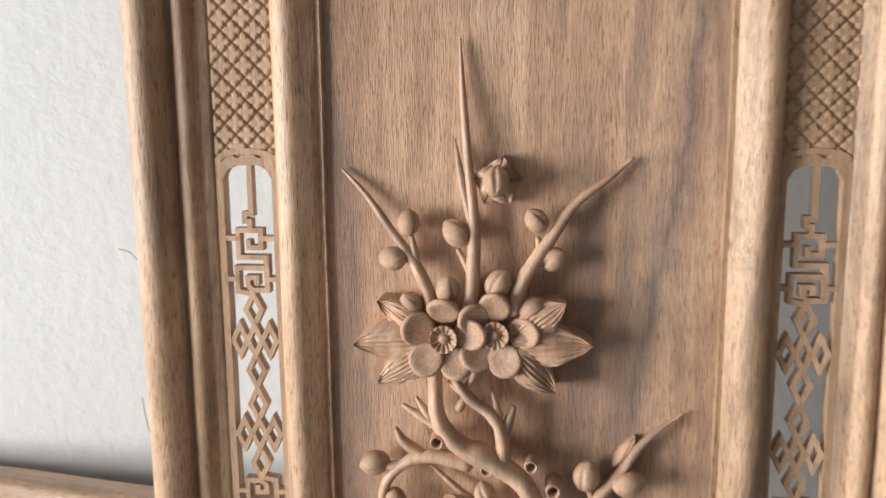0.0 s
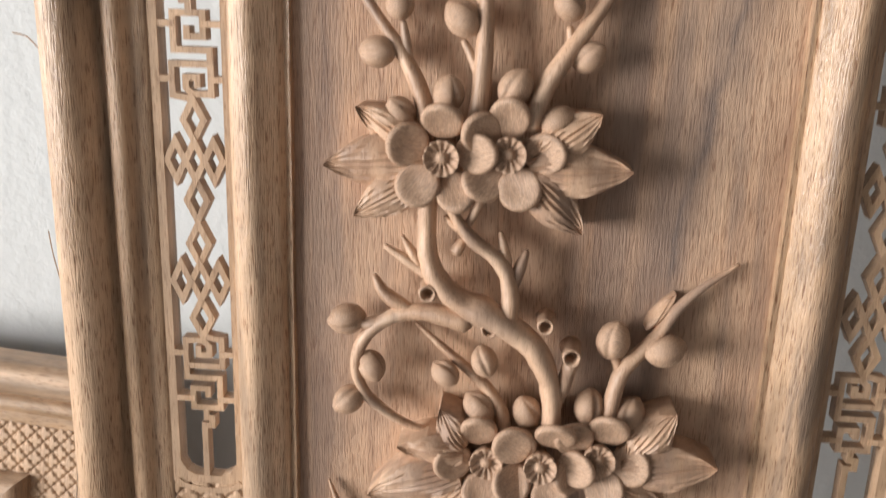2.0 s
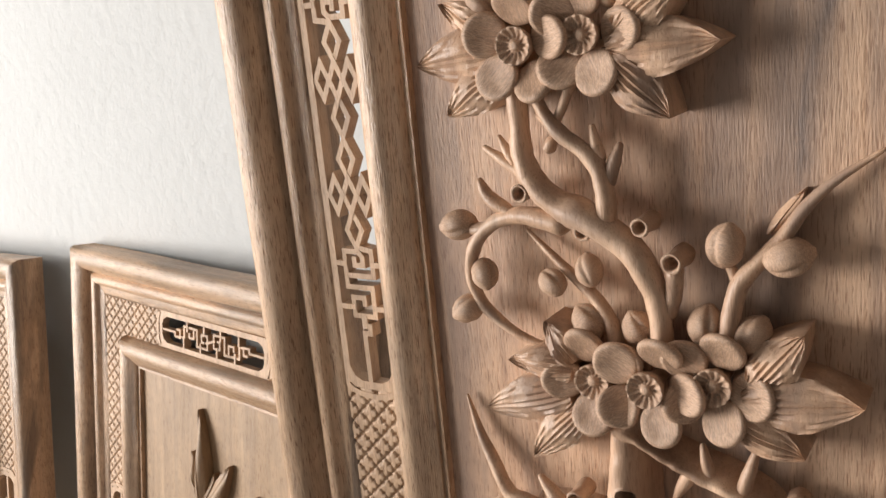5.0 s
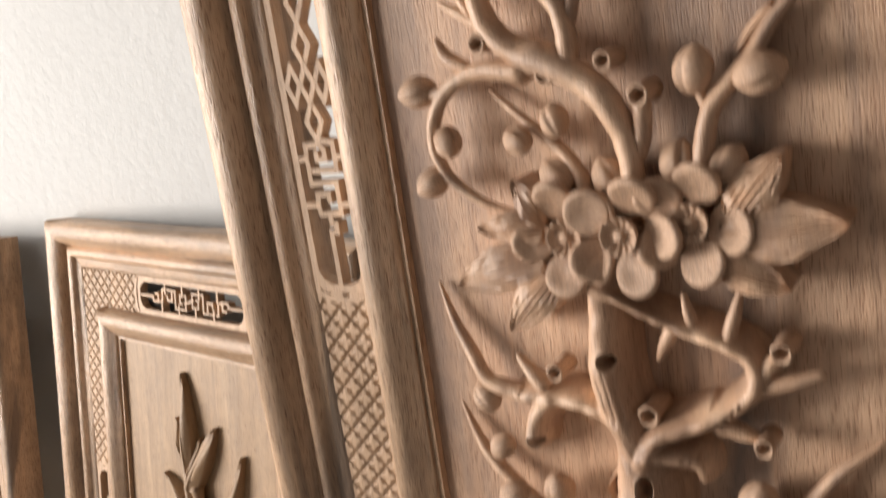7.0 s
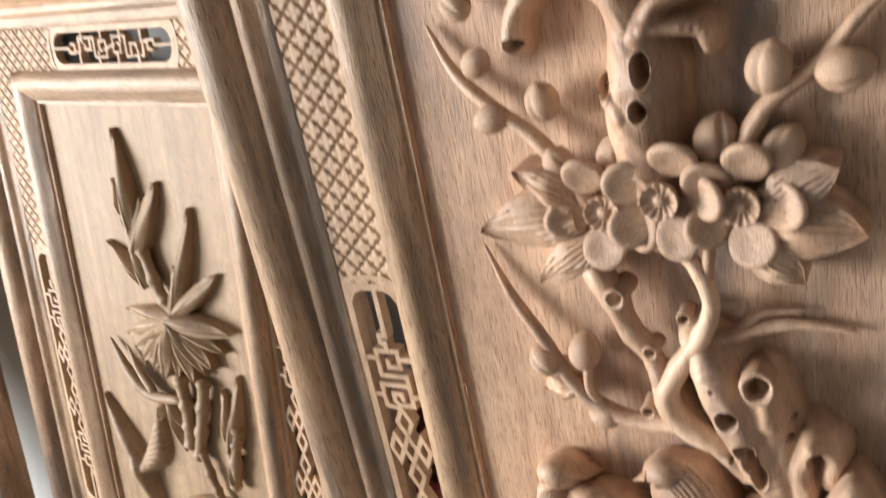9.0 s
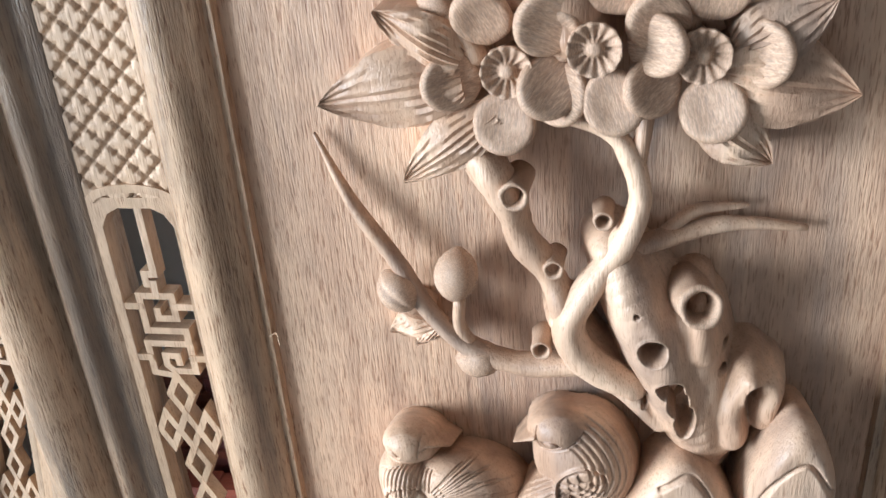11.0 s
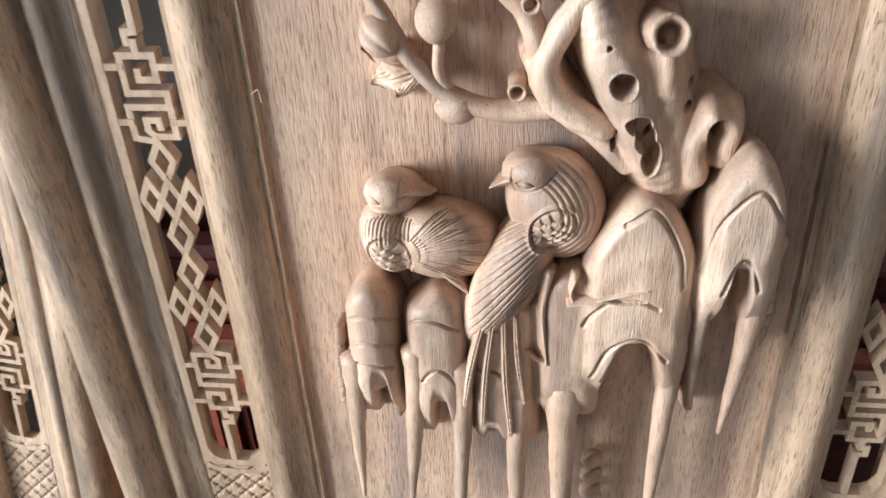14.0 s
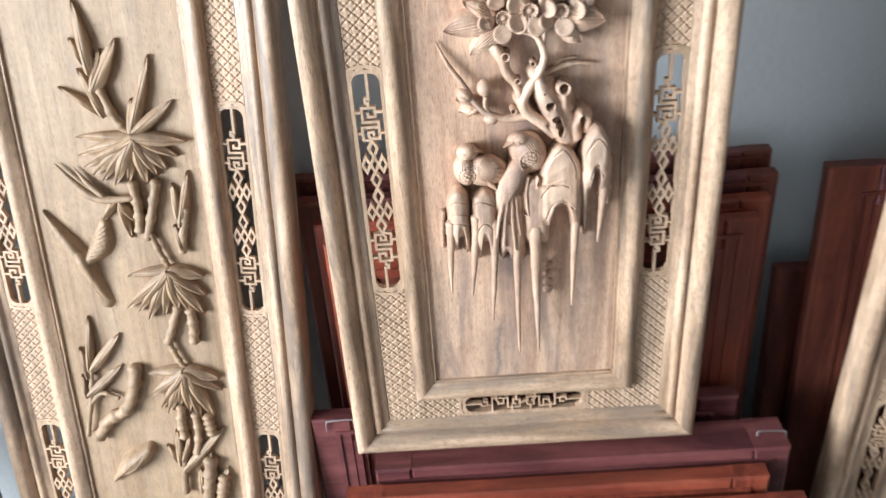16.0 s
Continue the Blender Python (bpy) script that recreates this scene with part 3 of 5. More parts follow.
def leaf(parent, base, tip, width, w0=0.012, w1=0.010, veins=5, bend=0.0, name="leaf", material=None, arch=0.0035, cut=0.0022):
    """A leaf from base to tip (x, z): pointed, arched, with cut veins fanning from its base, on a solid foot down to the board."""
    b, t = Vector(base), Vector(tip)
    d = t - b
    side = Vector((-d.y, d.x)).normalized()
    n, m, verts, faces = 22, 16, [], []
    for i in range(n + 1):
        s = i / n
        half = width / 2 * (math.sin(math.pi * min(1, s * 0.90 + 0.10) ** 0.85) ** 0.9 if s < 1 else 0.0)
        if name == "bamboo_leaf":
            half = width / 2 * 1.75 * (s + 0.06) ** 0.55 * (1 - s) ** 0.85
        half = max(half, 0.0003) * (1 + 0.06 * noise.noise(Vector((s * 6, base[0] * 50, base[1] * 50))))
        for j in range(-1, m + 2):
            q = min(max(j / m * 2 - 1, -1), 1)
            p = b + d * s + side * (q * half + bend * math.sin(math.pi * s))
            w = w0 + (w1 - w0) * s + arch * (1 - q * q) * math.sin(math.pi * min(1, 0.12 + s * 0.8)) + 0.0022 * math.sin(s * 5 + q * 2)
            fan = abs(q) * (1.05 - 0.55 * s)
            cutting = 0.0
            for v in range(veins):
                cutting = max(cutting, 1 - abs(fan - v / max(1, veins - 0.5)) / 0.085)
            w -= cut * max(0.0, cutting) * (1 - 0.5 * s)
            if j in (-1, m + 1):
                w, p = -0.002, b + d * s + side * (q * half * 0.9 + bend * math.sin(math.pi * s))
            verts.append((p.x, -w, p.y))
    c = m + 3
    for i in range(n):
        for j in range(c - 1):
            a = i * c + j
            faces.append((a, a + c, a + c + 1, a + 1))
    faces += [tuple(range(c)), tuple(range(n * c, (n + 1) * c))[::-1]]
    return place(name, mesh_of(name, verts, faces), material or CARVED_WOOD, parent, sharp=60)


def stub(parent, x, z, r, w=0.028, tilt=(0, 0), deep=0.8):
    """A sawn twig: a short hollow pipe standing out of the branch."""
    def make():
        prof = [(1.15, -2.6), (0.95, -1.2), (0.92, -0.4), (1.0, 0.0), (0.96, 0.14), (0.80, 0.16), (0.66, 0.04), (0.58, -0.5), (0.50, -1.1), (0.05, -1.25)]
        s = Shape()
        s.add(*lathe(prof, 18, lambda a, k: (1 + 0.05 * math.sin(2 * a + k) + 0.03 * math.sin(5 * a), 0)))
        return s.mesh("branch_stub")

    q = pose(x, -w, z, tilt[0], 0, tilt[1]) @ Matrix.Diagonal((r, r, r, 1))
    return place("branch_stub", shared("stub", make), CARVED_WOOD, parent, at=q)


def hole_in(h, gx, gz, x, z, rx, rz, deep):
    """A bored hole with a soft rim."""
    q = np.sqrt(((gx - x) / rx) ** 2 + ((gz - z) / rz) ** 2)
    return np.where(q < 1.35, h + 0.0005 * np.exp(-(((q - 1.15) / 0.14) ** 2)) - deep * np.clip((1.08 - q) / 0.28, 0, 1), h)


def ridge(gx, gz, pts, power=2.7):
    """The height of a rounded ridge through rows (x, z, radius, height): over the board inside it, below it outside."""
    line = smooth_line(pts, 5)
    out = np.full(gx.shape, -0.02)
    for (ax, az, ar, ah), (bx, bz, br, bh) in zip(line[:-1], line[1:]):
        dx, dz = bx - ax, bz - az
        s = np.clip(((gx - ax) * dx + (gz - az) * dz) / (dx * dx + dz * dz + 1e-12), 0, 1)
        d = np.hypot(gx - ax - s * dx, gz - az - s * dz)
        r, hh = np.maximum(ar + (br - ar) * s, 0.0004), ah + (bh - ah) * s
        out = np.maximum(out, hh * (1 - (d / r) ** power))
    return np.maximum(out, -0.02)


def blend(a, b, k=0.0055):
    """The higher of two sheets, with a soft seam."""
    t = np.clip(0.5 + 0.5 * (a - b) / k, 0, 1)
    return b + (a - b) * t + k * t * (1 - t)


def groove(h, gx, gz, pts, width=0.0011, deep=0.0016):
    if len(pts) == 3:
        # a plain bow through three points
        (a, b, c), line = np.array(pts, float), []
        for t in np.linspace(0, 1, 11):
            line.append(a * (1 - t) * (1 - 2 * t) + b * 4 * t * (1 - t) + c * t * (2 * t - 1))
    else:
        line = smooth_line([(*p, 0) for p in pts], 8)
    d = np.full(gx.shape, 1.0)
    for a, b in zip(line[:-1], line[1:]):
        dx, dz = b[0] - a[0], b[1] - a[1]
        s = np.clip(((gx - a[0]) * dx + (gz - a[1]) * dz) / (dx * dx + dz * dz + 1e-12), 0, 1)
        d = np.minimum(d, np.hypot(gx - a[0] - s * dx, gz - a[1] - s * dz))
    return h - deep * np.clip(1 - d / width, 0, 1)


def wavy(gx, gz, scale, amount, seed=0.0):
    """Slow unevenness left by the gouge."""
    return amount * (np.sin(gx * scale * 1.3 + seed + 2.1 * np.sin(gz * scale * 0.6)) * np.sin(gz * scale + 1.7 * seed + 1.6 * np.sin(gx * scale * 0.8)))


# topmost spray
RISE = 0.0355  # the upper blossoms stand this much higher up the board
lower_parts = set(plum.children)
limb(plum, [(-0.128, 1.219, 0.003, 0.0008), (-0.110, 1.201, 0.006, 0.0022), (-0.090, 1.174, 0.009, 0.0032), (-0.076, 1.155, 0.011, 0.0042), (-0.066, 1.136, 0.013, 0.0050), (-0.061, 1.118, 0.014, 0.0052)], 0.05, "twig")
limb(plum, [(-0.042, 1.309, 0.003, 0.0008), (-0.040, 1.273, 0.006, 0.0024), (-0.036, 1.226, 0.009, 0.0032), (-0.032, 1.185, 0.011, 0.0042), (-0.032, 1.156, 0.013, 0.0050), (-0.034, 1.120, 0.015, 0.0060)], 0.05, "twig")
limb(plum, [(-0.046, 1.240, 0.003, 0.0007), (-0.041, 1.213, 0.008, 0.0030), (-0.034, 1.183, 0.011, 0.0030)], 0.05, "twig")
limb(plum, [(0.078, 1.227, 0.003, 0.0012), (0.060, 1.212, 0.006, 0.0026), (0.039, 1.196, 0.009, 0.0034), (0.025, 1.176, 0.011, 0.0044), (0.012, 1.157, 0.013, 0.0052), (0.002, 1.140, 0.014, 0.0056), (-0.005, 1.120, 0.015, 0.0060)], 0.06, "twig")
limb(plum, [(0.042, 1.201, 0.008, 0.0008), (0.036, 1.194, 0.010, 0.0024), (0.032, 1.188, 0.010, 0.0022)], 0.05, "twig")
limb(plum, [(-0.076, 1.172, 0.012, 0.0018), (-0.074, 1.160, 0.011, 0.0028), (-0.072, 1.150, 0.011, 0.0024)], 0.05, "twig")
limb(plum, [(-0.043, 1.163, 0.012, 0.0018), (-0.037, 1.152, 0.012, 0.0028), (-0.034, 1.143, 0.012, 0.0026)], 0.05, "twig")
limb(plum, [(0.013, 1.172, 0.012, 0.0018), (0.014, 1.163, 0.012, 0.0028), (0.012, 1.155, 0.012, 0.0026)], 0.05, "twig")
for k, (x, z, r, a) in enumerate([(-0.078, 1.182, 0.0080, -5), (-0.090, 1.156, 0.0088, -70), (-0.044, 1.175, 0.0094, -20), (0.012, 1.184, 0.0080, -10), (0.024, 1.157, 0.0084, 70), (-0.076, 1.124, 0.0085, -35), (-0.050, 1.135, 0.0088, -12), (-0.014, 1.140, 0.0092, 10), (0.010, 1.123, 0.0085, 40)]):
    bud(plum, x, z, r, a, 0.016 if k > 4 else 0.012, k)
bud(plum, -0.016, 1.212, 0.0092, 25, 0.017, 1)
for k, (a, q) in enumerate([(-100, 0.5), (-30, 0.8), (30, 0.8), (95, 0.9), (165, 1.0)]):
    c, s = math.cos(radians(a - 90)), math.sin(radians(a - 90))
    leaf(plum, (-0.016 - c * 0.005, 1.211 - s * 0.005), (-0.016 + c * 0.018, 1.211 + s * 0.018), 0.022, 0.010, 0.012, 2, arch=0.004, name="petal")
flower(plum, -0.052, 1.102, [(-0.052, 1.122), (-0.071, 1.108), (-0.065, 1.086), (-0.044, 1.083), (-0.033, 1.105)])
flower(plum, -0.016, 1.105, [(-0.016, 1.125), (0.004, 1.106), (-0.009, 1.086), (-0.029, 1.090), (-0.031, 1.116)], w=0.030)
for b, t, q in [((-0.062, 1.100), (-0.118, 1.0945), 0.032), ((-0.066, 1.106), (-0.100, 1.127), 0.022), ((-0.066, 1.088), (-0.101, 1.066), 0.024), ((-0.004, 1.096), (0.052, 1.0975), 0.030), ((0.002, 1.106), (0.033, 1.128), 0.024), ((-0.004, 1.092), (0.027, 1.062), 0.026)]:
    leaf(plum, b, t, q, 0.026, 0.026)

# upper stem and the looped branch
limb(plum, [(-0.060, 1.085, 0.014, 0.0060), (-0.060, 1.054, 0.014, 0.0068), (-0.056, 1.035, 0.015, 0.0072), (-0.042, 1.019, 0.016, 0.0082), (-0.022, 1.009, 0.017, 0.0100), (-0.003, 0.998, 0.017, 0.0092), (0.010, 0.982, 0.017, 0.0080), (0.016, 0.963, 0.016, 0.0072), (0.018, 0.940, 0.016, 0.0068)], 0.14)
limb(plum, [(-0.050, 1.085, 0.016, 0.0035), (-0.044, 1.068, 0.017, 0.0040), (-0.034, 1.055, 0.017, 0.0046), (-0.017, 1.041, 0.016, 0.0052), (-0.011, 1.024, 0.016, 0.0060), (-0.011, 1.004, 0.016, 0.0070)], 0.14)
limb(plum, [(-0.026, 1.085, 0.014, 0.0036), (-0.034, 1.068, 0.014, 0.0030), (-0.040, 1.058, 0.014, 0.0030)], 0.1)
for a, b, r in [((-0.038, 1.055), (-0.043, 1.046), 0.0034), ((-0.018, 1.058), (-0.014, 1.040), 0.0030), ((-0.003, 1.048), (-0.010, 1.028), 0.0036), ((-0.084, 1.047), (-0.058, 1.032), 0.0032), ((-0.074, 1.053), (-0.064, 1.038), 0.0028), ((-0.050, 1.066), (-0.042, 1.060), 0.0026)]:
    limb(plum, [(*a, 0.013, r * 0.5), ((a[0] + b[0]) / 2, (a[1] + b[1]) / 2, 0.014, r), (*b, 0.014, r * 1.15)], 0.12, "twig")
limb(plum, [(-0.090, 1.028, 0.012, 0.0022), (-0.084, 1.018, 0.013, 0.0044), (-0.070, 1.010, 0.014, 0.0048), (-0.060, 1.008, 0.014, 0.0040)], 0.14)
limb(plum, [(-0.035, 1.006, 0.016, 0.0080), (-0.062, 1.009, 0.015, 0.0062), (-0.082, 1.003, 0.014, 0.0050), (-0.096, 0.989, 0.013, 0.0046), (-0.101, 0.971, 0.012, 0.0042), (-0.094, 0.952, 0.012, 0.0040), (-0.074, 0.936, 0.011, 0.0032), (-0.052, 0.928, 0.010, 0.0024)], 0.10)
limb(plum, [(-0.100, 0.998, 0.012, 0.0030), (-0.092, 0.999, 0.013, 0.0040), (-0.084, 1.001, 0.013, 0.0040)], 0.1, "twig")
limb(plum, [(-0.066, 0.997, 0.005, 0.0010), (-0.046, 0.981, 0.008, 0.0026), (-0.024, 0.963, 0.010, 0.0036), (-0.013, 0.948, 0.012, 0.0040), (-0.010, 0.935, 0.014, 0.0042)], 0.06, "twig")
for x, z, r in [(-0.058, 1.023, 0.0052), (0.010, 1.007, 0.0050), (0.026, 0.989, 0.0056), (-0.022, 1.003, 0.0048)]:
    stub(plum, x, z, r, 0.0215)
limb(plum, [(0.026, 0.984, 0.018, 0.0052), (0.024, 0.972, 0.015, 0.0055), (0.020, 0.958, 0.014, 0.0050)], 0.1)
for k, (x, z, r, a) in enumerate([(-0.047, 0.970, 0.0078, -60), (-0.024, 0.979, 0.0080, 0), (-0.026, 0.949, 0.0092, -15), (0.003, 0.948, 0.0090, 5), (-0.106, 1.001, 0.0094, -80), (-0.091, 0.972, 0.0082, 150), (-0.105, 0.949, 0.0086, -140), (0.050, 0.997, 0.0098, -15), (0.080, 0.993, 0.0100, 50), (0.039, 0.954, 0.0092, -5), (0.063, 0.951, 0.0092, 35)]):
    bud(plum, x, z, r, a, 0.013, k)
limb(plum, [(0.119, 1.043, 0.003, 0.0010), (0.099, 1.029, 0.006, 0.0024), (0.086, 1.016, 0.008, 0.0034), (0.076, 1.001, 0.010, 0.0040), (0.062, 0.985, 0.012, 0.0046), (0.055, 0.973, 0.013, 0.0048), (0.050, 0.945, 0.014, 0.0050)], 0.06, "twig")
leaf(plum, (0.070, 1.002), (0.085, 1.024), 0.008, 0.010, 0.006, 1, arch=0.003)
limb(plum, [(0.051, 0.988, 0.012, 0.0024), (0.055, 0.978, 0.012, 0.0030), (0.056, 0.968, 0.013, 0.0030)], 0.05, "twig")

# middle blossoms
flower(plum, -0.020, 0.919, [(-0.025, 0.939), (-0.040, 0.916), (-0.022, 0.898), (-0.004, 0.906), (-0.003, 0.932)], w=0.029)
flower(plum, 0.012, 0.921, [(0.020, 0.941), (0.033, 0.920), (0.019, 0.901), (-0.005, 0.908), (-0.005, 0.933)], w=0.034)
flower(plum, 0.046, 0.926, [(0.051, 0.945), (0.065, 0.922), (0.051, 0.906), (0.030, 0.914), (0.031, 0.938)], w=0.030)
for b, t, q in [((-0.034, 0.926), (-0.049, 0.950), 0.022), ((-0.034, 0.922), (-0.074, 0.924), 0.022), ((-0.036, 0.908), (-0.092, 0.890), 0.030), ((-0.028, 0.900), (-0.062, 0.864), 0.024), ((0.060, 0.918), (0.116, 0.9235), 0.030), ((0.052, 0.908), (0.090, 0.892), 0.022), ((0.066, 0.928), (0.089, 0.957), 0.024)]:
    leaf(plum, b, t, q, 0.026, 0.026)

for ob in set(plum.children) - lower_parts:
    ob.location.z += RISE

# middle trunk, its arms and the right-hand loop
middle_from = set(plum.children)
def trunk_height(gx, gz):
    h = ridge(gx, gz, [(-0.007, 0.950, 0.0120, 0.020), (-0.007, 0.915, 0.0140, 0.022), (-0.008, 0.885, 0.0155, 0.025), (-0.004, 0.866, 0.0150, 0.025), (0.004, 0.845, 0.0170, 0.025), (0.007, 0.820, 0.0225, 0.027), (0.004, 0.795, 0.0240, 0.027), (0.006, 0.760, 0.0200, 0.024)])
    h = blend(h, ridge(gx, gz, [(0.004, 0.842, 0.006, 0.024), (0.000, 0.850, 0.0070, 0.022), (-0.007, 0.858, 0.0085, 0.021), (-0.026, 0.865, 0.0088, 0.020), (-0.046, 0.866, 0.0088, 0.019), (-0.066, 0.865, 0.0075, 0.018)]))
    h = blend(h, ridge(gx, gz, [(-0.046, 0.865, 0.0088, 0.019), (-0.056, 0.852, 0.0095, 0.019), (-0.060, 0.837, 0.0092, 0.019)]))
    h = blend(h, ridge(gx, gz, [(0.010, 0.838, 0.010, 0.026), (0.018, 0.852, 0.0095, 0.026), (0.032, 0.858, 0.0090, 0.025), (0.046, 0.864, 0.0085, 0.024), (0.061, 0.873, 0.0075, 0.022), (0.070, 0.885, 0.0085, 0.021), (0.067, 0.897, 0.0082, 0.020), (0.055, 0.905, 0.0075, 0.020), (0.037, 0.911, 0.0070, 0.020), (0.016, 0.920, 0.0052, 0.021), (-0.006, 0.932, 0.0055, 0.021), (-0.022, 0.936, 0.0050, 0.020)]))
    h = blend(h, ridge(gx, gz, [(0.014, 0.842, 0.0080, 0.026), (0.036, 0.838, 0.0080, 0.020), (0.040, 0.828, 0.0062, 0.016)]))
    h = blend(h, ridge(gx, gz, [(-0.003, 0.800, 0.010, 0.026), (-0.011, 0.813, 0.0075, 0.026)]))
    h = h + wavy(gx, gz, 200, 0.0006)
    for k in range(5):
        h = groove(h, gx, gz, [(-0.014 + k * 0.005, 0.842 + 0.01 * k), (-0.010 + k * 0.004, 0.862), (-0.016 + k * 0.0045, 0.884 + 0.002 * k)], 0.0007, 0.0008)
    for x, z, a, b, d in [(-0.005, 0.894, 0.0045, 0.0045, 0.016), (0.011, 0.823, 0.0042, 0.0080, 0.014), (0.008, 0.803, 0.0040, 0.0055, 0.013), (-0.011, 0.813, 0.0042, 0.0060, 0.014), (0.048, 0.874, 0.0036, 0.0036, 0.012), (-0.058, 0.838, 0.0042, 0.0034, 0.010)]:
        h = hole_in(h, gx, gz, x, z, a, b, d)
    for k in range(9):
        h = hole_in(h, gx, gz, 0.034 + 0.0036 * k, 0.8555 + 0.0008 * k + 0.0002 * k * k, 0.0010, 0.0012, 0.004)
    return h


place("trunk", relief("trunk", -0.080, 0.085, 0.745, 0.965, 0.0007, trunk_height), CARVED_WOOD, plum)
limb(plum, [(-0.120, 0.928, 0.003, 0.0008), (-0.110, 0.905, 0.006, 0.0028), (-0.099, 0.888, 0.009, 0.0038), (-0.088, 0.872, 0.012, 0.0044), (-0.078, 0.868, 0.012, 0.0050), (-0.064, 0.865, 0.012, 0.0055)], 0.07, "twig")
for a, b, r in [((-0.064, 0.889), (-0.048, 0.872), 0.0040), ((0.020, 0.893), (0.030, 0.912), 0.0034), ((0.066, 0.936), (0.057, 0.906), 0.0034), ((0.084, 0.903), (0.069, 0.886), 0.0046), ((0.101, 0.891), (0.066, 0.880), 0.0042), ((0.072, 0.853), (0.050, 0.860), 0.0046), ((0.036, 0.929), (0.040, 0.912), 0.0028)]:
    limb(plum, [(*a, 0.013, r * 0.5), ((a[0] + b[0]) / 2, (a[1] + b[1]) / 2, 0.014, r), (*b, 0.014, r * 1.2)], 0.12, "twig")
for x, z, r in [(-0.037, 0.884, 0.0052), (0.084, 0.904, 0.0054), (0.073, 0.853, 0.0050), (0.015, 0.864, 0.0060)]:
    stub(plum, x, z, r, 0.0205)
for k, (x, z, r, a) in enumerate([(-0.089, 0.861, 0.0085, -20), (-0.083, 0.829, 0.0078, -110), (-0.079, 0.798, 0.0086, -80), (-0.048, 0.806, 0.0094, 15), (-0.044, 0.772, 0.0086, -20), (-0.013, 0.776, 0.0088, 5), (0.066, 0.816, 0.0108, -15), (0.098, 0.813, 0.0104, 60), (0.040, 0.782, 0.0112, -5), (0.071, 0.777, 0.0098, 40)]):
    bud(plum, x, z, r, a, 0.013, k + 1)
limb(plum, [(-0.116, 0.849, 0.003, 0.0008), (-0.100, 0.822, 0.007, 0.0034), (-0.078, 0.802, 0.010, 0.0042), (-0.057, 0.787, 0.012, 0.0046), (-0.042, 0.769, 0.013, 0.0048), (-0.030, 0.750, 0.014, 0.0048)], 0.06, "twig")
limb(plum, [(0.124, 0.852, 0.003, 0.0010), (0.104, 0.835, 0.006, 0.0030), (0.088, 0.816, 0.009, 0.0040), (0.066, 0.800, 0.012, 0.0046), (0.055, 0.783, 0.013, 0.0050), (0.046, 0.760, 0.014, 0.0052)], 0.06, "twig")
limb(plum, [(0.066, 0.806, 0.012, 0.0024), (0.064, 0.798, 0.012, 0.0034), (0.060, 0.788, 0.013, 0.0030)], 0.05, "twig")

for ob in set(plum.children) - middle_from:
    ob.location.z -= 0.0075

# lower blossoms
blossoms_from = set(plum.children)
flower(plum, -0.018, 0.745, [(-0.027, 0.765), (-0.040, 0.740), (-0.020, 0.724), (0.001, 0.735), (-0.002, 0.758)], w=0.029)
flower(plum, 0.014, 0.754, [(0.022, 0.775), (0.036, 0.754), (0.021, 0.733), (-0.003, 0.739), (-0.003, 0.763)], w=0.034)
flower(plum, 0.052, 0.750, [(0.056, 0.772), (0.072, 0.749), (0.057, 0.729), (0.035, 0.738), (0.036, 0.762)], w=0.031)
for b, t, q in [((-0.036, 0.748), (-0.068, 0.768), 0.022), ((-0.036, 0.742), (-0.094, 0.732), 0.034), ((-0.024, 0.728), (-0.062, 0.699), 0.024), ((0.058, 0.742), (0.108, 0.733), 0.036), ((0.054, 0.728), (0.080, 0.7065), 0.024), ((0.064, 0.750), (0.096, 0.767), 0.026)]:
    leaf(plum, b, t, q, 0.026, 0.026)

for ob in set(plum.children) - blossoms_from:
    ob.location.z -= 0.005

# lower branches down to the stump
limb(plum, [(-0.012, 0.722, 0.014, 0.0036), (0.016, 0.716, 0.016, 0.0046), (0.028, 0.703, 0.017, 0.0052), (0.032, 0.686, 0.017, 0.0056), (0.026, 0.666, 0.017, 0.0068), (0.012, 0.644, 0.018, 0.0074), (0.004, 0.625, 0.018, 0.0085), (0.012, 0.608, 0.018, 0.0092), (0.034, 0.594, 0.018, 0.0070)], 0.12)
limb(plum, [(0.034, 0.730, 0.014, 0.0034), (0.033, 0.715, 0.016, 0.0038), (0.031, 0.700, 0.016, 0.0040)], 0.1)
limb(plum, [(-0.034, 0.704, 0.013, 0.0080), (-0.022, 0.688, 0.015, 0.0095), (-0.016, 0.668, 0.014, 0.0082), (-0.004, 0.648, 0.015, 0.0068), (0.004, 0.630, 0.016, 0.0080)], 0.18)
limb(plum, [(0.020, 0.655, 0.012, 0.0060), (0.046, 0.663, 0.008, 0.0046), (0.072, 0.668, 0.006, 0.0034), (0.100, 0.665, 0.004, 0.0016)], 0.14)
limb(plum, [(0.044, 0.664, 0.007, 0.0034), (0.056, 0.674, 0.006, 0.0030), (0.076, 0.675, 0.004, 0.0014)], 0.14)
limb(plum, [(-0.105, 0.707, 0.003, 0.0008), (-0.090, 0.676, 0.007, 0.0032), (-0.072, 0.650, 0.010, 0.0040), (-0.057, 0.624, 0.012, 0.0042), (-0.038, 0.607, 0.013, 0.0048), (-0.016, 0.601, 0.014, 0.0052), (0.010, 0.604, 0.015, 0.0060)], 0.07, "twig")
limb(plum, [(-0.044, 0.634, 0.014, 0.0028), (-0.045, 0.620, 0.013, 0.0030), (-0.040, 0.609, 0.013, 0.0034)], 0.06, "twig")
for k, (x, z, r, a) in enumerate([(-0.045, 0.646, 0.0098, 5), (-0.072, 0.637, 0.0088, -25), (-0.037, 0.602, 0.0088, -70)]):
    bud(plum, x, z, r, a, 0.013, k)
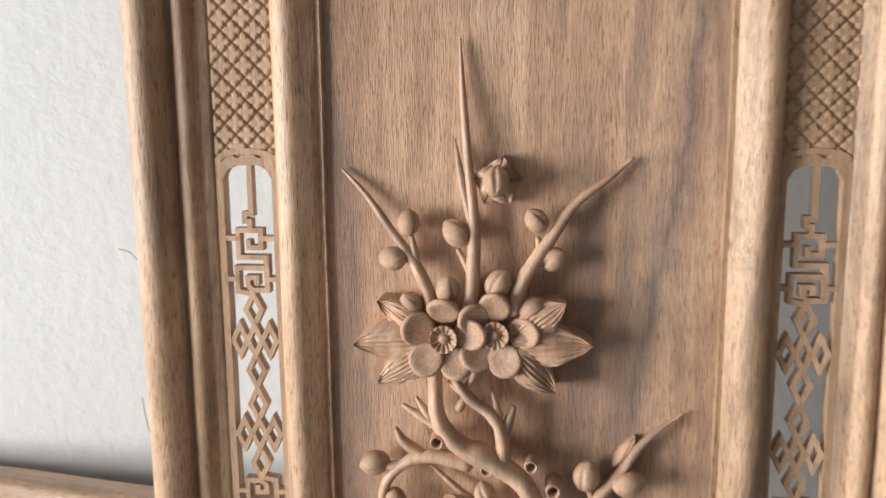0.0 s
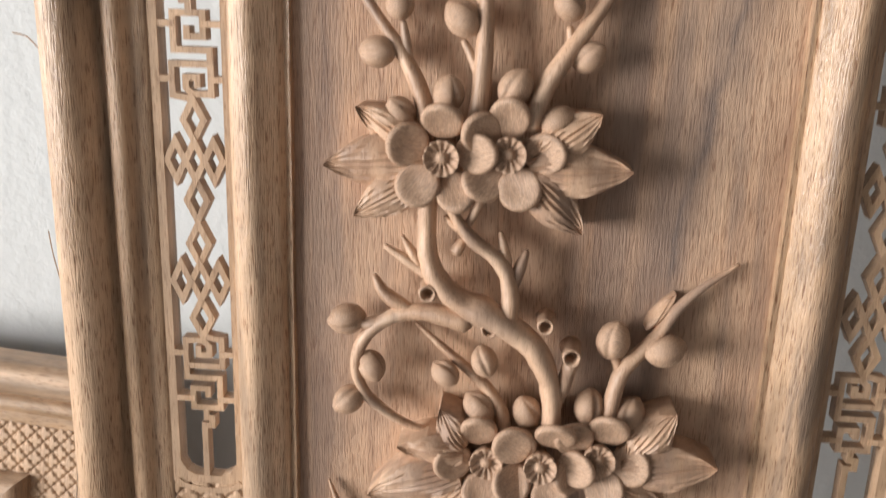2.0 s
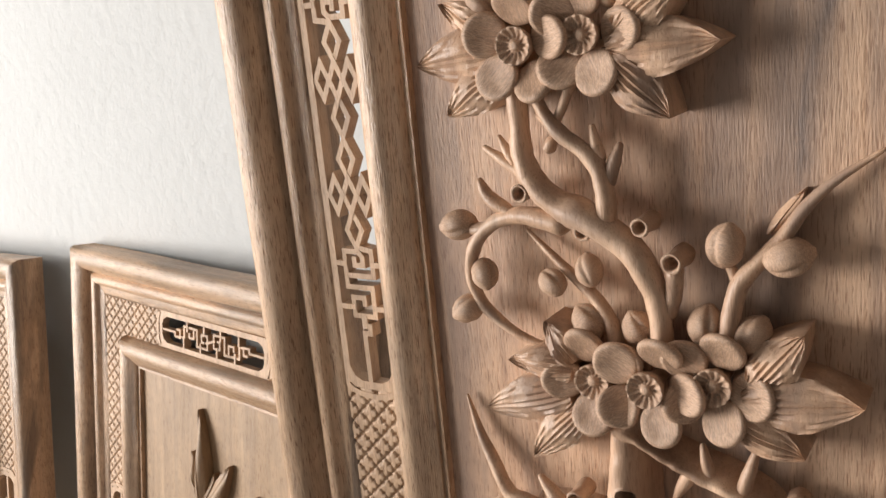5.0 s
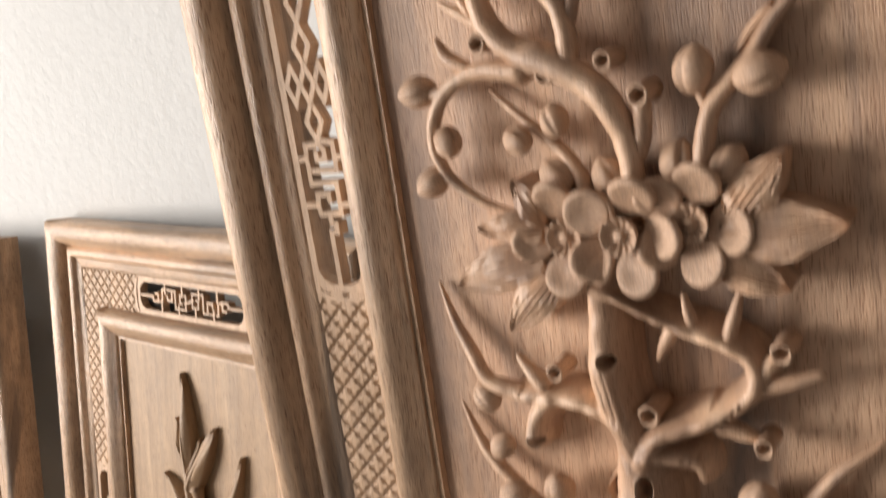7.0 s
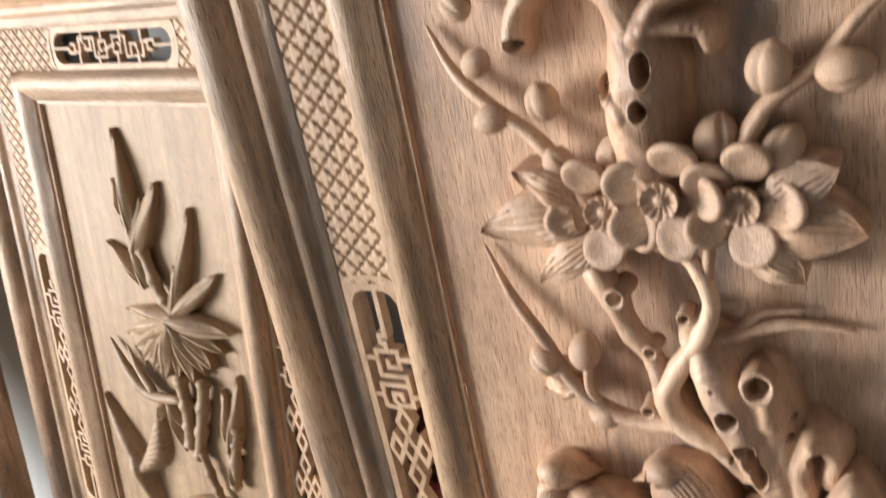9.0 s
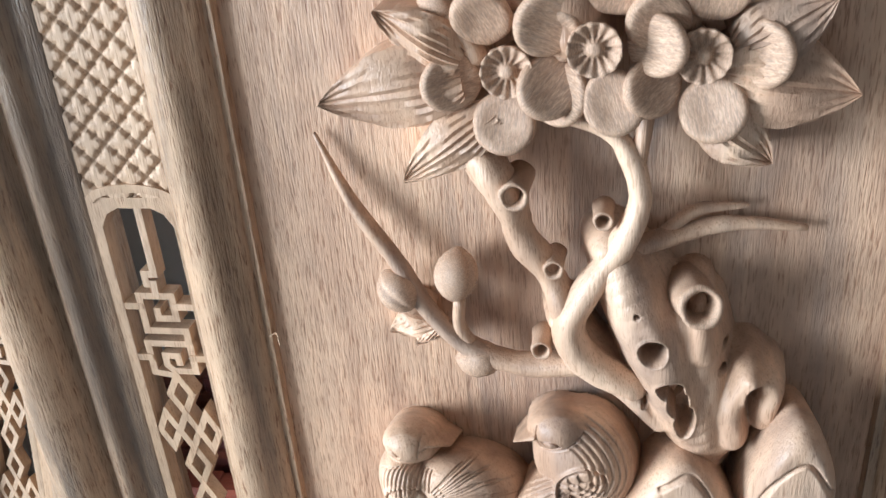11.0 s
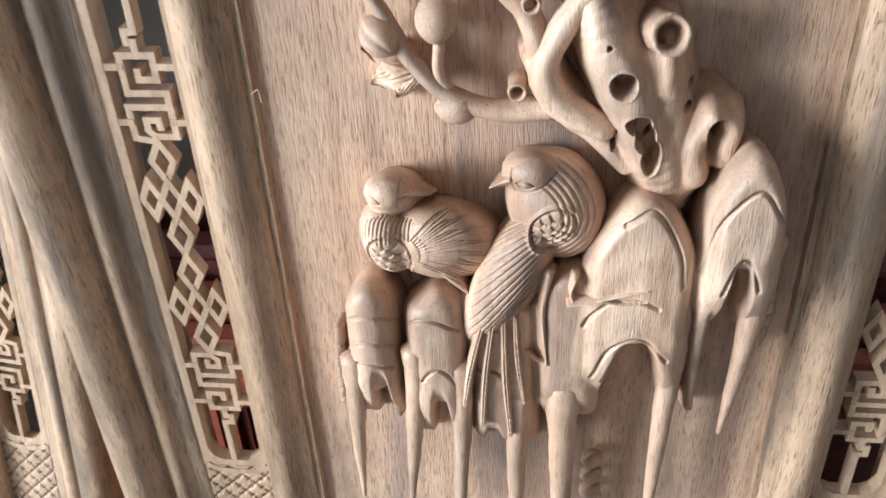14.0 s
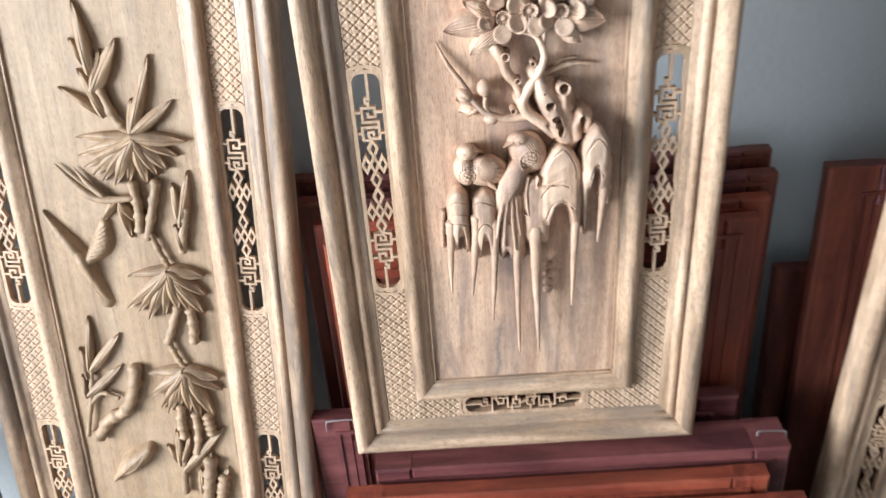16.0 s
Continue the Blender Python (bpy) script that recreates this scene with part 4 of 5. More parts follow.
for b, t, q in [((-0.058, 0.621), (-0.083, 0.628), 0.016), ((-0.058, 0.618), (-0.080, 0.610), 0.018), ((-0.056, 0.616), (-0.068, 0.602), 0.010)]:
    leaf(plum, b, t, q, 0.013, 0.008, 6)
for x, z, r, w in [(-0.017, 0.690, 0.0062, 0.024), (-0.008, 0.613, 0.0046, 0.019), (-0.002, 0.655, 0.0044, 0.021), (0.018, 0.677, 0.0042, 0.020)]:
    stub(plum, x, z, r, w)


def stump_height(gx, gz):
    h = ridge(gx, gz, [(0.024, 0.662, 0.012, 0.024), (0.036, 0.640, 0.019, 0.032), (0.046, 0.616, 0.020, 0.034), (0.056, 0.592, 0.019, 0.032), (0.066, 0.566, 0.018, 0.025), (0.070, 0.550, 0.015, 0.018)])
    h = blend(h, ridge(gx, gz, [(0.004, 0.628, 0.009, 0.024), (0.016, 0.606, 0.011, 0.024), (0.034, 0.590, 0.010, 0.022), (0.048, 0.574, 0.008, 0.022)]))
    h = blend(h, ridge(gx, gz, [(0.061, 0.642, 0.0085, 0.028), (0.062, 0.632, 0.0095, 0.030), (0.064, 0.618, 0.0110, 0.030)]))
    h = blend(h, ridge(gx, gz, [(0.056, 0.628, 0.020, 0.028), (0.066, 0.596, 0.019, 0.027), (0.074, 0.568, 0.016, 0.024)]))
    h = blend(h, ridge(gx, gz, [(0.084, 0.606, 0.010, 0.030), (0.078, 0.590, 0.010, 0.029), (0.080, 0.572, 0.011, 0.028)]))
    h = blend(h, ridge(gx, gz, [(0.084, 0.606, 0.008, 0.026), (0.094, 0.598, 0.009, 0.026), (0.092, 0.580, 0.010, 0.024)]))
    h = h + wavy(gx, gz, 180, 0.0007)
    for x, z, a, b, d in [(0.043, 0.623, 0.0056, 0.0058, 0.016), (0.051, 0.604, 0.0054, 0.0044, 0.016), (0.0545, 0.597, 0.0044, 0.0070, 0.016), (0.058, 0.586, 0.0040, 0.0095, 0.016), (0.086, 0.598, 0.0036, 0.0070, 0.012), (0.017, 0.630, 0.0018, 0.0022, 0.008), (0.019, 0.624, 0.0014, 0.0016, 0.008), (0.074, 0.617, 0.0016, 0.0018, 0.008), (0.073, 0.608, 0.0020, 0.0022, 0.008), (0.041, 0.597, 0.0014, 0.0020, 0.008), (0.041, 0.588, 0.0014, 0.0034, 0.009), (0.036, 0.640, 0.0012, 0.0012, 0.006)]:
        h = hole_in(h, gx, gz, x, z, a, b, d)
    return h


stub(plum, 0.0565, 0.646, 0.0092, 0.030, (-14, 8))
place("stump", relief("stump", -0.008, 0.108, 0.550, 0.680, 0.0006, stump_height), CARVED_WOOD, plum)


# loose fibres left on the frame by the plane
for pts in ([(-0.2860, 1.185, 0.006, 0.0003), (-0.2925, 1.192, 0.007, 0.00028), (-0.3000, 1.194, 0.008, 0.0002)], [(-0.2860, 1.040, 0.004, 0.0003), (-0.2890, 1.060, 0.006, 0.00028), (-0.2900, 1.078, 0.008, 0.0002)], [(-0.1420, 0.602, 0.005, 0.0004), (-0.1370, 0.606, 0.008, 0.0003), (-0.1355, 0.600, 0.010, 0.0002)], [(0.1465, 0.640, 0.010, 0.0004), (0.1440, 0.648, 0.018, 0.0004), (0.1430, 0.646, 0.022, 0.0003)]):
    limb(plum, pts, 0.0, "splinter", FRET_WOOD, sides=6)

# rock with hanging drips
def slab(gx, gz, left, right, middle, top, drop, height, arch, low, ease=0.015):
    """A hanging fold of rock: a domed top, straight sides, an arch (x, half width, crown) cut from below, and eased edges."""
    crown = top - drop * ((gx - middle) / ((right - left) / 2)) ** 2
    q = np.abs(gx - arch[0]) / arch[1]
    under = np.where(q < 1, (gz - arch[2] + 0.05 * q**3) * 0.8, 1.0)
    edges = (gx - left, right - gx, (crown - gz) * 0.85, under, (gz - low) * 0.30)
    d = -0.0022 * np.log(sum(np.exp(-np.clip(e, -0.05, 0.05) / 0.0022) for e in edges))
    return np.where(d > 0, height * np.sqrt(np.clip(1 - (1 - np.clip(d / ease, 0, 1)) ** 2.4, 0, 1)), d * 3)


DRIPS = [
    [(-0.089, 0.497, 0.011, 0.022), (-0.090, 0.480, 0.016, 0.026), (-0.092, 0.455, 0.0165, 0.026), (-0.094, 0.438, 0.0165, 0.025)],
    [(-0.103, 0.452, 0.0080, 0.024), (-0.1035, 0.425, 0.0075, 0.021), (-0.106, 0.380, 0.0050, 0.015), (-0.108, 0.316, 0.0012, 0.005)],
    [(-0.080, 0.450, 0.0060, 0.022), (-0.081, 0.425, 0.0050, 0.018), (-0.083, 0.398, 0.0022, 0.010)],
    [(-0.1135, 0.468, 0.0050, 0.014), (-0.116, 0.440, 0.0052, 0.014), (-0.117, 0.410, 0.0045, 0.012)],
    [(-0.052, 0.492, 0.015, 0.022), (-0.052, 0.470, 0.018, 0.025), (-0.052, 0.445, 0.018, 0.025), (-0.052, 0.430, 0.017, 0.023)],
    [(-0.0665, 0.460, 0.0080, 0.024), (-0.0665, 0.425, 0.0070, 0.021), (-0.070, 0.380, 0.0055, 0.016), (-0.076, 0.308, 0.0012, 0.005)],
    [(-0.040, 0.450, 0.0080, 0.024), (-0.0395, 0.410, 0.0065, 0.020), (-0.042, 0.340, 0.0045, 0.014), (-0.046, 0.260, 0.0012, 0.005)],
    [(-0.028, 0.490, 0.016, 0.024), (-0.022, 0.460, 0.018, 0.025), (-0.020, 0.430, 0.018, 0.024), (-0.020, 0.414, 0.017, 0.021)],
    [(-0.007, 0.430, 0.0080, 0.023), (-0.0065, 0.395, 0.0068, 0.019), (-0.007, 0.360, 0.0062, 0.018), (-0.0065, 0.300, 0.0045, 0.013), (-0.005, 0.195, 0.0012, 0.005)],
    [(0.012, 0.490, 0.018, 0.026), (0.014, 0.460, 0.018, 0.026), (0.018, 0.430, 0.014, 0.025)],
    [(0.020, 0.440, 0.0110, 0.025), (0.020, 0.400, 0.0095, 0.022), (0.0215, 0.340, 0.0068, 0.017), (0.024, 0.260, 0.0040, 0.011), (0.026, 0.196, 0.0012, 0.005)],
    [(0.056, 0.552, 0.015, 0.028), (0.057, 0.530, 0.021, 0.030), (0.054, 0.505, 0.027, 0.030), (0.050, 0.490, 0.028, 0.030)],
    [(0.034, 0.500, 0.016, 0.028), (0.030, 0.475, 0.015, 0.028), (0.026, 0.450, 0.013, 0.027)],
    [(0.074, 0.500, 0.0110, 0.029), (0.079, 0.470, 0.0085, 0.027), (0.080, 0.440, 0.0068, 0.023), (0.079, 0.380, 0.0055, 0.018), (0.078, 0.279, 0.0012, 0.005)],
    [(0.104, 0.578, 0.0125, 0.030), (0.103, 0.562, 0.018, 0.033), (0.104, 0.545, 0.0205, 0.033), (0.105, 0.537, 0.021, 0.031)],
    [(0.0915, 0.540, 0.0090, 0.031), (0.0905, 0.500, 0.0075, 0.028), (0.091, 0.460, 0.0060, 0.022), (0.0935, 0.420, 0.0040, 0.016)],
    [(0.084, 0.520, 0.0040, 0.024), (0.083, 0.470, 0.0025, 0.014)],
    [(0.1185, 0.540, 0.0085, 0.029), (0.1185, 0.500, 0.0075, 0.025), (0.1175, 0.450, 0.0055, 0.019), (0.115, 0.388, 0.0012, 0.005)],
    [(0.1275, 0.530, 0.0045, 0.014), (0.1285, 0.500, 0.0045, 0.014), (0.1275, 0.468, 0.0040, 0.012)],
]


def rock_height(gx, gz):
    h = np.full(gx.shape, -0.02)
    for d in DRIPS:
        h = blend(h, ridge(gx, gz, d[:2] if d[-1][3] == 0.005 else d, 3.4), 0.0030)
    for fold in (
        (-0.1090, -0.0735, -0.090, 0.512, 0.022, 0.0275, (-0.0880, 0.0075, 0.434), 0.400),
        (-0.0745, -0.0330, -0.052, 0.504, 0.012, 0.0262, (-0.0530, 0.0080, 0.419), 0.385),
        (-0.0370, 0.0070, -0.018, 0.505, 0.010, 0.0258, (-0.0220, 0.0085, 0.394), 0.380),
        (0.0000, 0.0420, 0.022, 0.525, 0.015, 0.0280, (0.0050, 0.0060, 0.413), 0.405),
        (0.0220, 0.0880, 0.057, 0.569, 0.050, 0.0312, (0.0570, 0.0185, 0.468), 0.425),
        (0.0805, 0.1275, 0.104, 0.595, 0.050, 0.0340, (0.1045, 0.0078, 0.523), 0.480),
    ):
        h = blend(h, slab(gx, gz, *fold), 0.0025)
    h = h + wavy(gx, gz, 110, 0.0005)
    arcs = [[(-0.103, 0.480), (-0.091, 0.487), (-0.077, 0.481)], [(-0.105, 0.462), (-0.092, 0.468), (-0.078, 0.463)], [(-0.106, 0.448), (-0.093, 0.453), (-0.079, 0.447)], [(0.046, 0.551), (0.060, 0.558), (0.073, 0.538), (0.077, 0.515)], [(0.028, 0.488), (0.044, 0.507), (0.066, 0.503)], [(0.034, 0.452), (0.042, 0.474), (0.057, 0.482), (0.073, 0.468)], [(0.040, 0.448), (0.046, 0.466), (0.058, 0.472), (0.070, 0.460)], [(0.086, 0.522), (0.091, 0.556), (0.106, 0.574), (0.120, 0.555)], [(0.096, 0.515), (0.104, 0.536), (0.113, 0.518)], [(-0.068, 0.480), (-0.056, 0.484), (-0.040, 0.476)], [(-0.062, 0.440), (-0.053, 0.449), (-0.043, 0.440)], [(-0.036, 0.445), (-0.024, 0.450), (-0.012, 0.442)]]
    for a in arcs:
        h = groove(h, gx, gz, a, 0.0013, 0.0022)
    for k in range(6):
        for x, z in ((-0.1155, 0.456), (0.128, 0.524)):
            h = groove(h, gx, gz, [(x - 0.006, z - 0.002 - k * 0.0085), (x + 0.006, z - k * 0.0085)], 0.0012, 0.0020)
    return h


place("rock", relief("rock", -0.130, 0.134, 0.185, 0.600, 0.0007, rock_height, under=0.55, brow=0.026), CARVED_WOOD, plum)
for d in DRIPS:
    # the long drips hang clear of the board, thick almost to the tip
    if d[-1][3] == 0.005:
        n, pts = len(d) - 1, []
        for k, (x, z, r, w) in enumerate(d):
            f = k / n
            pts.append(((x - (x + 0.09) * 0.022 * f) * 0.975, z + 0.017 * f, 0.030 - 0.002 * f, max(r * 0.92, 0.0014)))
        limb(plum, pts, 0.10, "drip")
for k in range(4):
    bud(plum, 0.039, 0.358 - 0.0145 * k, 0.0062, 90, 0.007, 2)


# ---- the two carved birds, plain forms with cut plumage ----
def dome(gx, gz, x, z, a, b, turn, base, top):
    """A carved swelling on a steep side wall: base high at its rim, top high at its middle."""
    c, s = math.cos(radians(turn)), math.sin(radians(turn))
    q = np.hypot(((gx - x) * c + (gz - z) * s) / a, ((gz - z) * c - (gx - x) * s) / b)
    return np.where(q < 1, base + (top - base) * np.clip(1 - q**2.2, 0, 1) ** 0.6, base - (q - 1) * 0.22)


def along(points, f):
    """The point at the share f of a broken line."""
    k = min(int(f * (len(points) - 1)), len(points) - 2)
    f = f * (len(points) - 1) - k
    return tuple(a + (b - a) * f for a, b in zip(points[k], points[k + 1]))


def lapped(h, gx, gz, x, z, a, b, turn, size):
    """An oval shield of lapped round feathers, ringed by a rolled edge."""
    c, s = math.cos(radians(turn)), math.sin(radians(turn))
    u, v = (gx - x) * c + (gz - z) * s, (gz - z) * c - (gx - x) * s
    q = np.hypot(u / a, v / b)
    lift = np.zeros(gx.shape)
    for r in range(7):
        for k in range(-3, 4):
            cu, cv = (k + 0.5 * (r % 2)) * size * 1.55, (r - 3) * size * 1.2
            if (cu / a) ** 2 + (cv / b) ** 2 < 0.72:
                d = np.hypot(u - cu, v - cv) / size
                lift = np.where(d < 1, 0.0006 + 0.0011 * (1 - d * d) + 0.0005 * (v - cv) / size, lift)
    return h + np.where(q < 0.95, lift - 0.0009, 0) + 0.0016 * np.exp(-(((q - 1.10) / 0.07) ** 2)) * (u < a * 0.75) - 0.0014 * np.exp(-(((q - 0.98) / 0.05) ** 2))


def almond(h, gx, gz, x, z, size):
    """A carved eye: a small bead between two lids."""
    h = groove(h, gx, gz, [(x - size * 1.5, z), (x, z + size), (x + size * 1.5, z)], 0.0007, 0.0016)
    h = groove(h, gx, gz, [(x - size * 1.5, z), (x, z - size * 0.9), (x + size * 1.5, z)], 0.0007, 0.0016)
    return h + 0.0009 * np.exp(-((np.hypot(gx - x, gz - z) / (size * 0.6)) ** 2))


def bird_one(gx, gz):
    h = dome(gx, gz, -0.048, 0.534, 0.0310, 0.0240, -8, 0.018, 0.040)
    h = blend(h, dome(gx, gz, -0.0755, 0.5365, 0.0148, 0.0235, 8, 0.018, 0.040), 0.005)
    h = blend(h, dome(gx, gz, -0.0715, 0.5632, 0.0138, 0.0126, 0, 0.022, 0.041), 0.004)
    h = blend(h, ridge(gx, gz, [(-0.0640, 0.5640, 0.0062, 0.037), (-0.0590, 0.5642, 0.0046, 0.035), (-0.0515, 0.5630, 0.0010, 0.031)], 2.2), 0.0012)
    h = blend(h, ridge(gx, gz, [(-0.046, 0.520, 0.010, 0.034), (-0.038, 0.509, 0.006, 0.032), (-0.031, 0.501, 0.002, 0.030)]), 0.002)
    for k in range(24):
        t = radians(54 - 4.0 * k)
        c, s = math.cos(t), math.sin(t)
        r0, r1 = 0.010 + 0.004 * (k % 2), 0.034 + 0.007 * (k % 3)
        h = groove(h, gx, gz, [(-0.066 + r0 * c, 0.530 + r0 * s), (-0.064 + (r0 + r1) / 2 * c, 0.531 + (r0 + r1) / 2 * s), (-0.066 + r1 * c, 0.529 + r1 * s * 0.9)], 0.0006, 0.0013)
    for k in range(13):
        x = -0.0885 + 0.0022 * k
        h = groove(h, gx, gz, [(x + 0.0045 - 0.0002 * k, 0.5515 - 0.0004 * abs(k - 6)), (x + 0.001, 0.5455), (x + 0.0005, 0.5375 - 0.0008 * max(0, 6 - k))], 0.0006, 0.0013)
    h = lapped(h, gx, gz, -0.0725, 0.5265, 0.0112, 0.0140, 10, 0.0040)
    h = groove(h, gx, gz, [(-0.0655, 0.5625), (-0.0590, 0.5632), (-0.0520, 0.5630)], 0.0006, 0.0016)
    h = groove(h, gx, gz, [(-0.0640, 0.5725), (-0.0650, 0.5650), (-0.0665, 0.5570)], 0.0007, 0.0018)
    return almond(h, gx, gz, -0.0785, 0.5605, 0.0030)


def bird_two(gx, gz):
    nape = dome(gx, gz, 0.0115, 0.5570, 0.0242, 0.0315, 15, 0.020, 0.042)
    r, t = np.hypot(gx + 0.001, gz - 0.5560), np.arctan2(gz - 0.5560, gx + 0.001)
    ring = np.clip(1 - np.abs((r / 0.0029 + 0.25 * np.sin(3 * t)) % 1 - 0.5) * 3.2, 0, 1)
    nape = nape - 0.0013 * ring * (r > 0.014) * (t > -1.15) * (t < 1.25) * (nape > 0.020)
    wing = dome(gx, gz, -0.0125, 0.5125, 0.0490, 0.0175, 67, 0.024, 0.046)
    lead = [(0.002, 0.557), (0.009, 0.548), (0.010, 0.530), (0.006, 0.512)]
    trail = [(-0.0165, 0.5430), (-0.0255, 0.5260), (-0.0310, 0.5000), (-0.0335, 0.4670), (-0.0215, 0.4760), (-0.0080, 0.4960)]
    for k in range(22):
        f = k / 21
        (ax, az), (bx, bz) = along(lead, f), along(trail, f)
        ax, az = ax + (bx - ax) * 0.16, az + (bz - az) * 0.16
        wing = groove(wing, gx, gz, [(ax, az), ((ax + bx) / 2 - 0.0015, (az + bz) / 2 + 0.0015), (bx, bz)], 0.0006, 0.0013)
        for j in range(3):
            g = 0.45 + 0.18 * j + 0.03 * (k % 3)
            x, z = ax + (bx - ax) * g, az + (bz - az) * g
            wing = groove(wing, gx, gz, [(x, z), (x - 0.0022, z - 0.0008)], 0.0005, 0.0007)
    head = dome(gx, gz, -0.0005, 0.5765, 0.0150, 0.0130, 8, 0.022, 0.042)
    h = blend(blend(nape, wing, 0.002), head, 0.004)
    h = blend(h, ridge(gx, gz, [(-0.0105, 0.5735, 0.0062, 0.038), (-0.0150, 0.5712, 0.0044, 0.036), (-0.0213, 0.5677, 0.0010, 0.031)], 2.2), 0.0012)
    for (ax, az), (cx, cz), w in (((-0.026, 0.484), (-0.0365, 0.427), 0.0052), ((-0.020, 0.488), (-0.0265, 0.4120), 0.0056), ((-0.014, 0.490), (-0.0105, 0.4050), 0.0056), ((-0.008, 0.492), (-0.0030, 0.4310), 0.0046)):
        bx, bz = (ax + cx) / 2 - 0.001, (az + cz) / 2
        h = blend(h, ridge(gx, gz, [(ax, az, w * 0.8, 0.041), (bx, bz, w, 0.041), (cx, cz, w * 0.7, 0.040)], 2.6), 0.0008)
        h = groove(h, gx, gz, [(ax, az), (bx, bz), (cx, cz)], 0.0006, 0.0014)
        for k in range(14):
            f = 0.16 + 0.058 * k
            x, z = ax + (cx - ax) * f, az + (cz - az) * f
            h = groove(h, gx, gz, [(x - 0.0042, z + 0.0010), (x, z - 0.0040), (x + 0.0042, z + 0.0010)], 0.0005, 0.0008)
    h = lapped(h, gx, gz, 0.0105, 0.5480, 0.0105, 0.0135, -28, 0.0038)
    h = groove(h, gx, gz, [(-0.0105, 0.5725), (-0.0155, 0.5700), (-0.0210, 0.5678)], 0.0006, 0.0016)
    h = groove(h, gx, gz, [(-0.0095, 0.5800), (-0.0100, 0.5735), (-0.0080, 0.5675)], 0.0007, 0.0016)
    h = groove(h, gx, gz, [(-0.0080, 0.5665), (0.0010, 0.5690), (0.0110, 0.5775)], 0.0007, 0.0014)
    h = almond(h, gx, gz, -0.0035, 0.5725, 0.0028)
    for pts, w, top in (([(0.009, 0.520), (0.006, 0.495), (0.009, 0.460)], 0.0045, 0.040), ([(0.009, 0.461), (0.003, 0.463), (-0.0015, 0.468)], 0.0017, 0.039), ([(0.009, 0.461), (0.016, 0.456), (0.025, 0.451)], 0.0019, 0.039), ([(0.010, 0.461), (0.018, 0.460), (0.028, 0.459)], 0.0018, 0.039), ([(0.019, 0.506), (0.034, 0.510), (0.058, 0.517)], 0.0020, 0.0465), ([(0.034, 0.510), (0.046, 0.508), (0.058, 0.510)], 0.0015, 0.0465), ([(0.022, 0.520), (0.020, 0.512), (0.022, 0.506)], 0.0030, 0.044)):
        h = blend(h, ridge(gx, gz, [(x, z, w * (1.3 if k == 0 else 1.0 if k == 1 else 0.5), top) for k, (x, z) in enumerate(pts)]), 0.001)
    return h


place("carved_bird", relief("carved_bird", -0.096, -0.012, 0.494, 0.582, 0.0004, bird_one, low=0.002, under=0.48, brow=0.036), CARVED_WOOD, plum)
place("carved_bird", relief("carved_bird", -0.048, 0.066, 0.396, 0.596, 0.0004, bird_two, low=0.004, under=0.48, brow=0.036), CARVED_WOOD, plum)

# the limbs, rock and birds stand deep off the board: (shift along, shift up, width, depth)
SET_OFF = {"branch": (0, 0, 1, 1.3), "twig": (0, 0, 1, 1.3), "branch_stub": (0, 0, 1, 1.3), "trunk": (0, 0, 1, 1.3), "stump": (-0.004, -0.001, 1, 1.15), "rock": (0.0, 0.002, 0.968, 1.42), "carved_bird": (0, 0, 1, 1)}
for ob in plum.children:
    kind = ob.name.split(".")[0]
    if kind in SET_OFF:
        dx, dz, wide, deep = SET_OFF[kind]
        ob.matrix_basis = Matrix.Translation((dx, 0, dz)) @ Matrix.Diagonal((wide, deep, 1, 1)) @ ob.matrix_basis
    elif kind == "bud":
        ob.location.y *= 1.3

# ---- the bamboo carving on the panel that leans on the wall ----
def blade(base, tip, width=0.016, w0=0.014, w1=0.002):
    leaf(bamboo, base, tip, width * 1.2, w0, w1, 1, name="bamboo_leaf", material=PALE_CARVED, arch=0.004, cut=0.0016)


def cane(pts, r):
    """A bamboo stem with swollen joints."""
    line = smooth_line([(x, z, 0.010, r) for x, z in pts], 6)
    rows = [(x, z, w, rr * (1.28 if k % 4 == 0 else 0.95)) for k, (x, z, w, rr) in enumerate(line)]
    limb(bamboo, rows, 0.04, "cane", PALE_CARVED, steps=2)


for base, tip, q in [((-0.001, 1.311), (-0.016, 1.418), 0.022), ((-0.009, 1.327), (-0.03, 1.363), 0.014), ((-0.001, 1.284), (0.041, 1.363), 0.026), ((-0.001, 1.29), (0.014, 1.347), 0.016), ((0.01, 1.245), (-0.025, 1.318), 0.018), ((0.008, 1.247), (-0.06, 1.29), 0.014), ((0.049, 1.221), (0.087, 1.339), 0.02), ((0.048, 1.218), (0.05, 1.273), 0.018), ((0.052, 1.22), (0.114, 1.271), 0.022)]:
    blade(base, tip, q, 0.016, 0.006)
for hub, tips in [((0.052, 1.216), [(-0.045, 1.212), (-0.046, 1.183), (-0.041, 1.163), (-0.027, 1.151), (-0.015, 1.14), (0.007, 1.135), (0.028, 1.138), (0.059, 1.139), (0.076, 1.151), (0.094, 1.162), (0.113, 1.183), (0.13, 1.208)]), ((0.075, 0.993), [(-0.001, 0.976), (-0.01, 0.917), (0.008, 0.91), (0.025, 0.898), (0.052, 0.904), (0.079, 0.918), (0.099, 0.908), (0.121, 0.911), (0.128, 0.944), (0.129, 0.98)]), ((0.075, 0.805), [(0.002, 0.79), (0.005, 0.747), (0.018, 0.718), (0.032, 0.712), (0.053, 0.726), (0.072, 0.718), (0.089, 0.695), (0.113, 0.711), (0.132, 0.762), (0.132, 0.787)])]:
    for k, tip in enumerate(tips):
        blade(hub, tip, 0.017 + 0.004 * (k % 2), 0.022 + 0.004 * (k % 3), 0.008 + 0.004 * (k % 2))
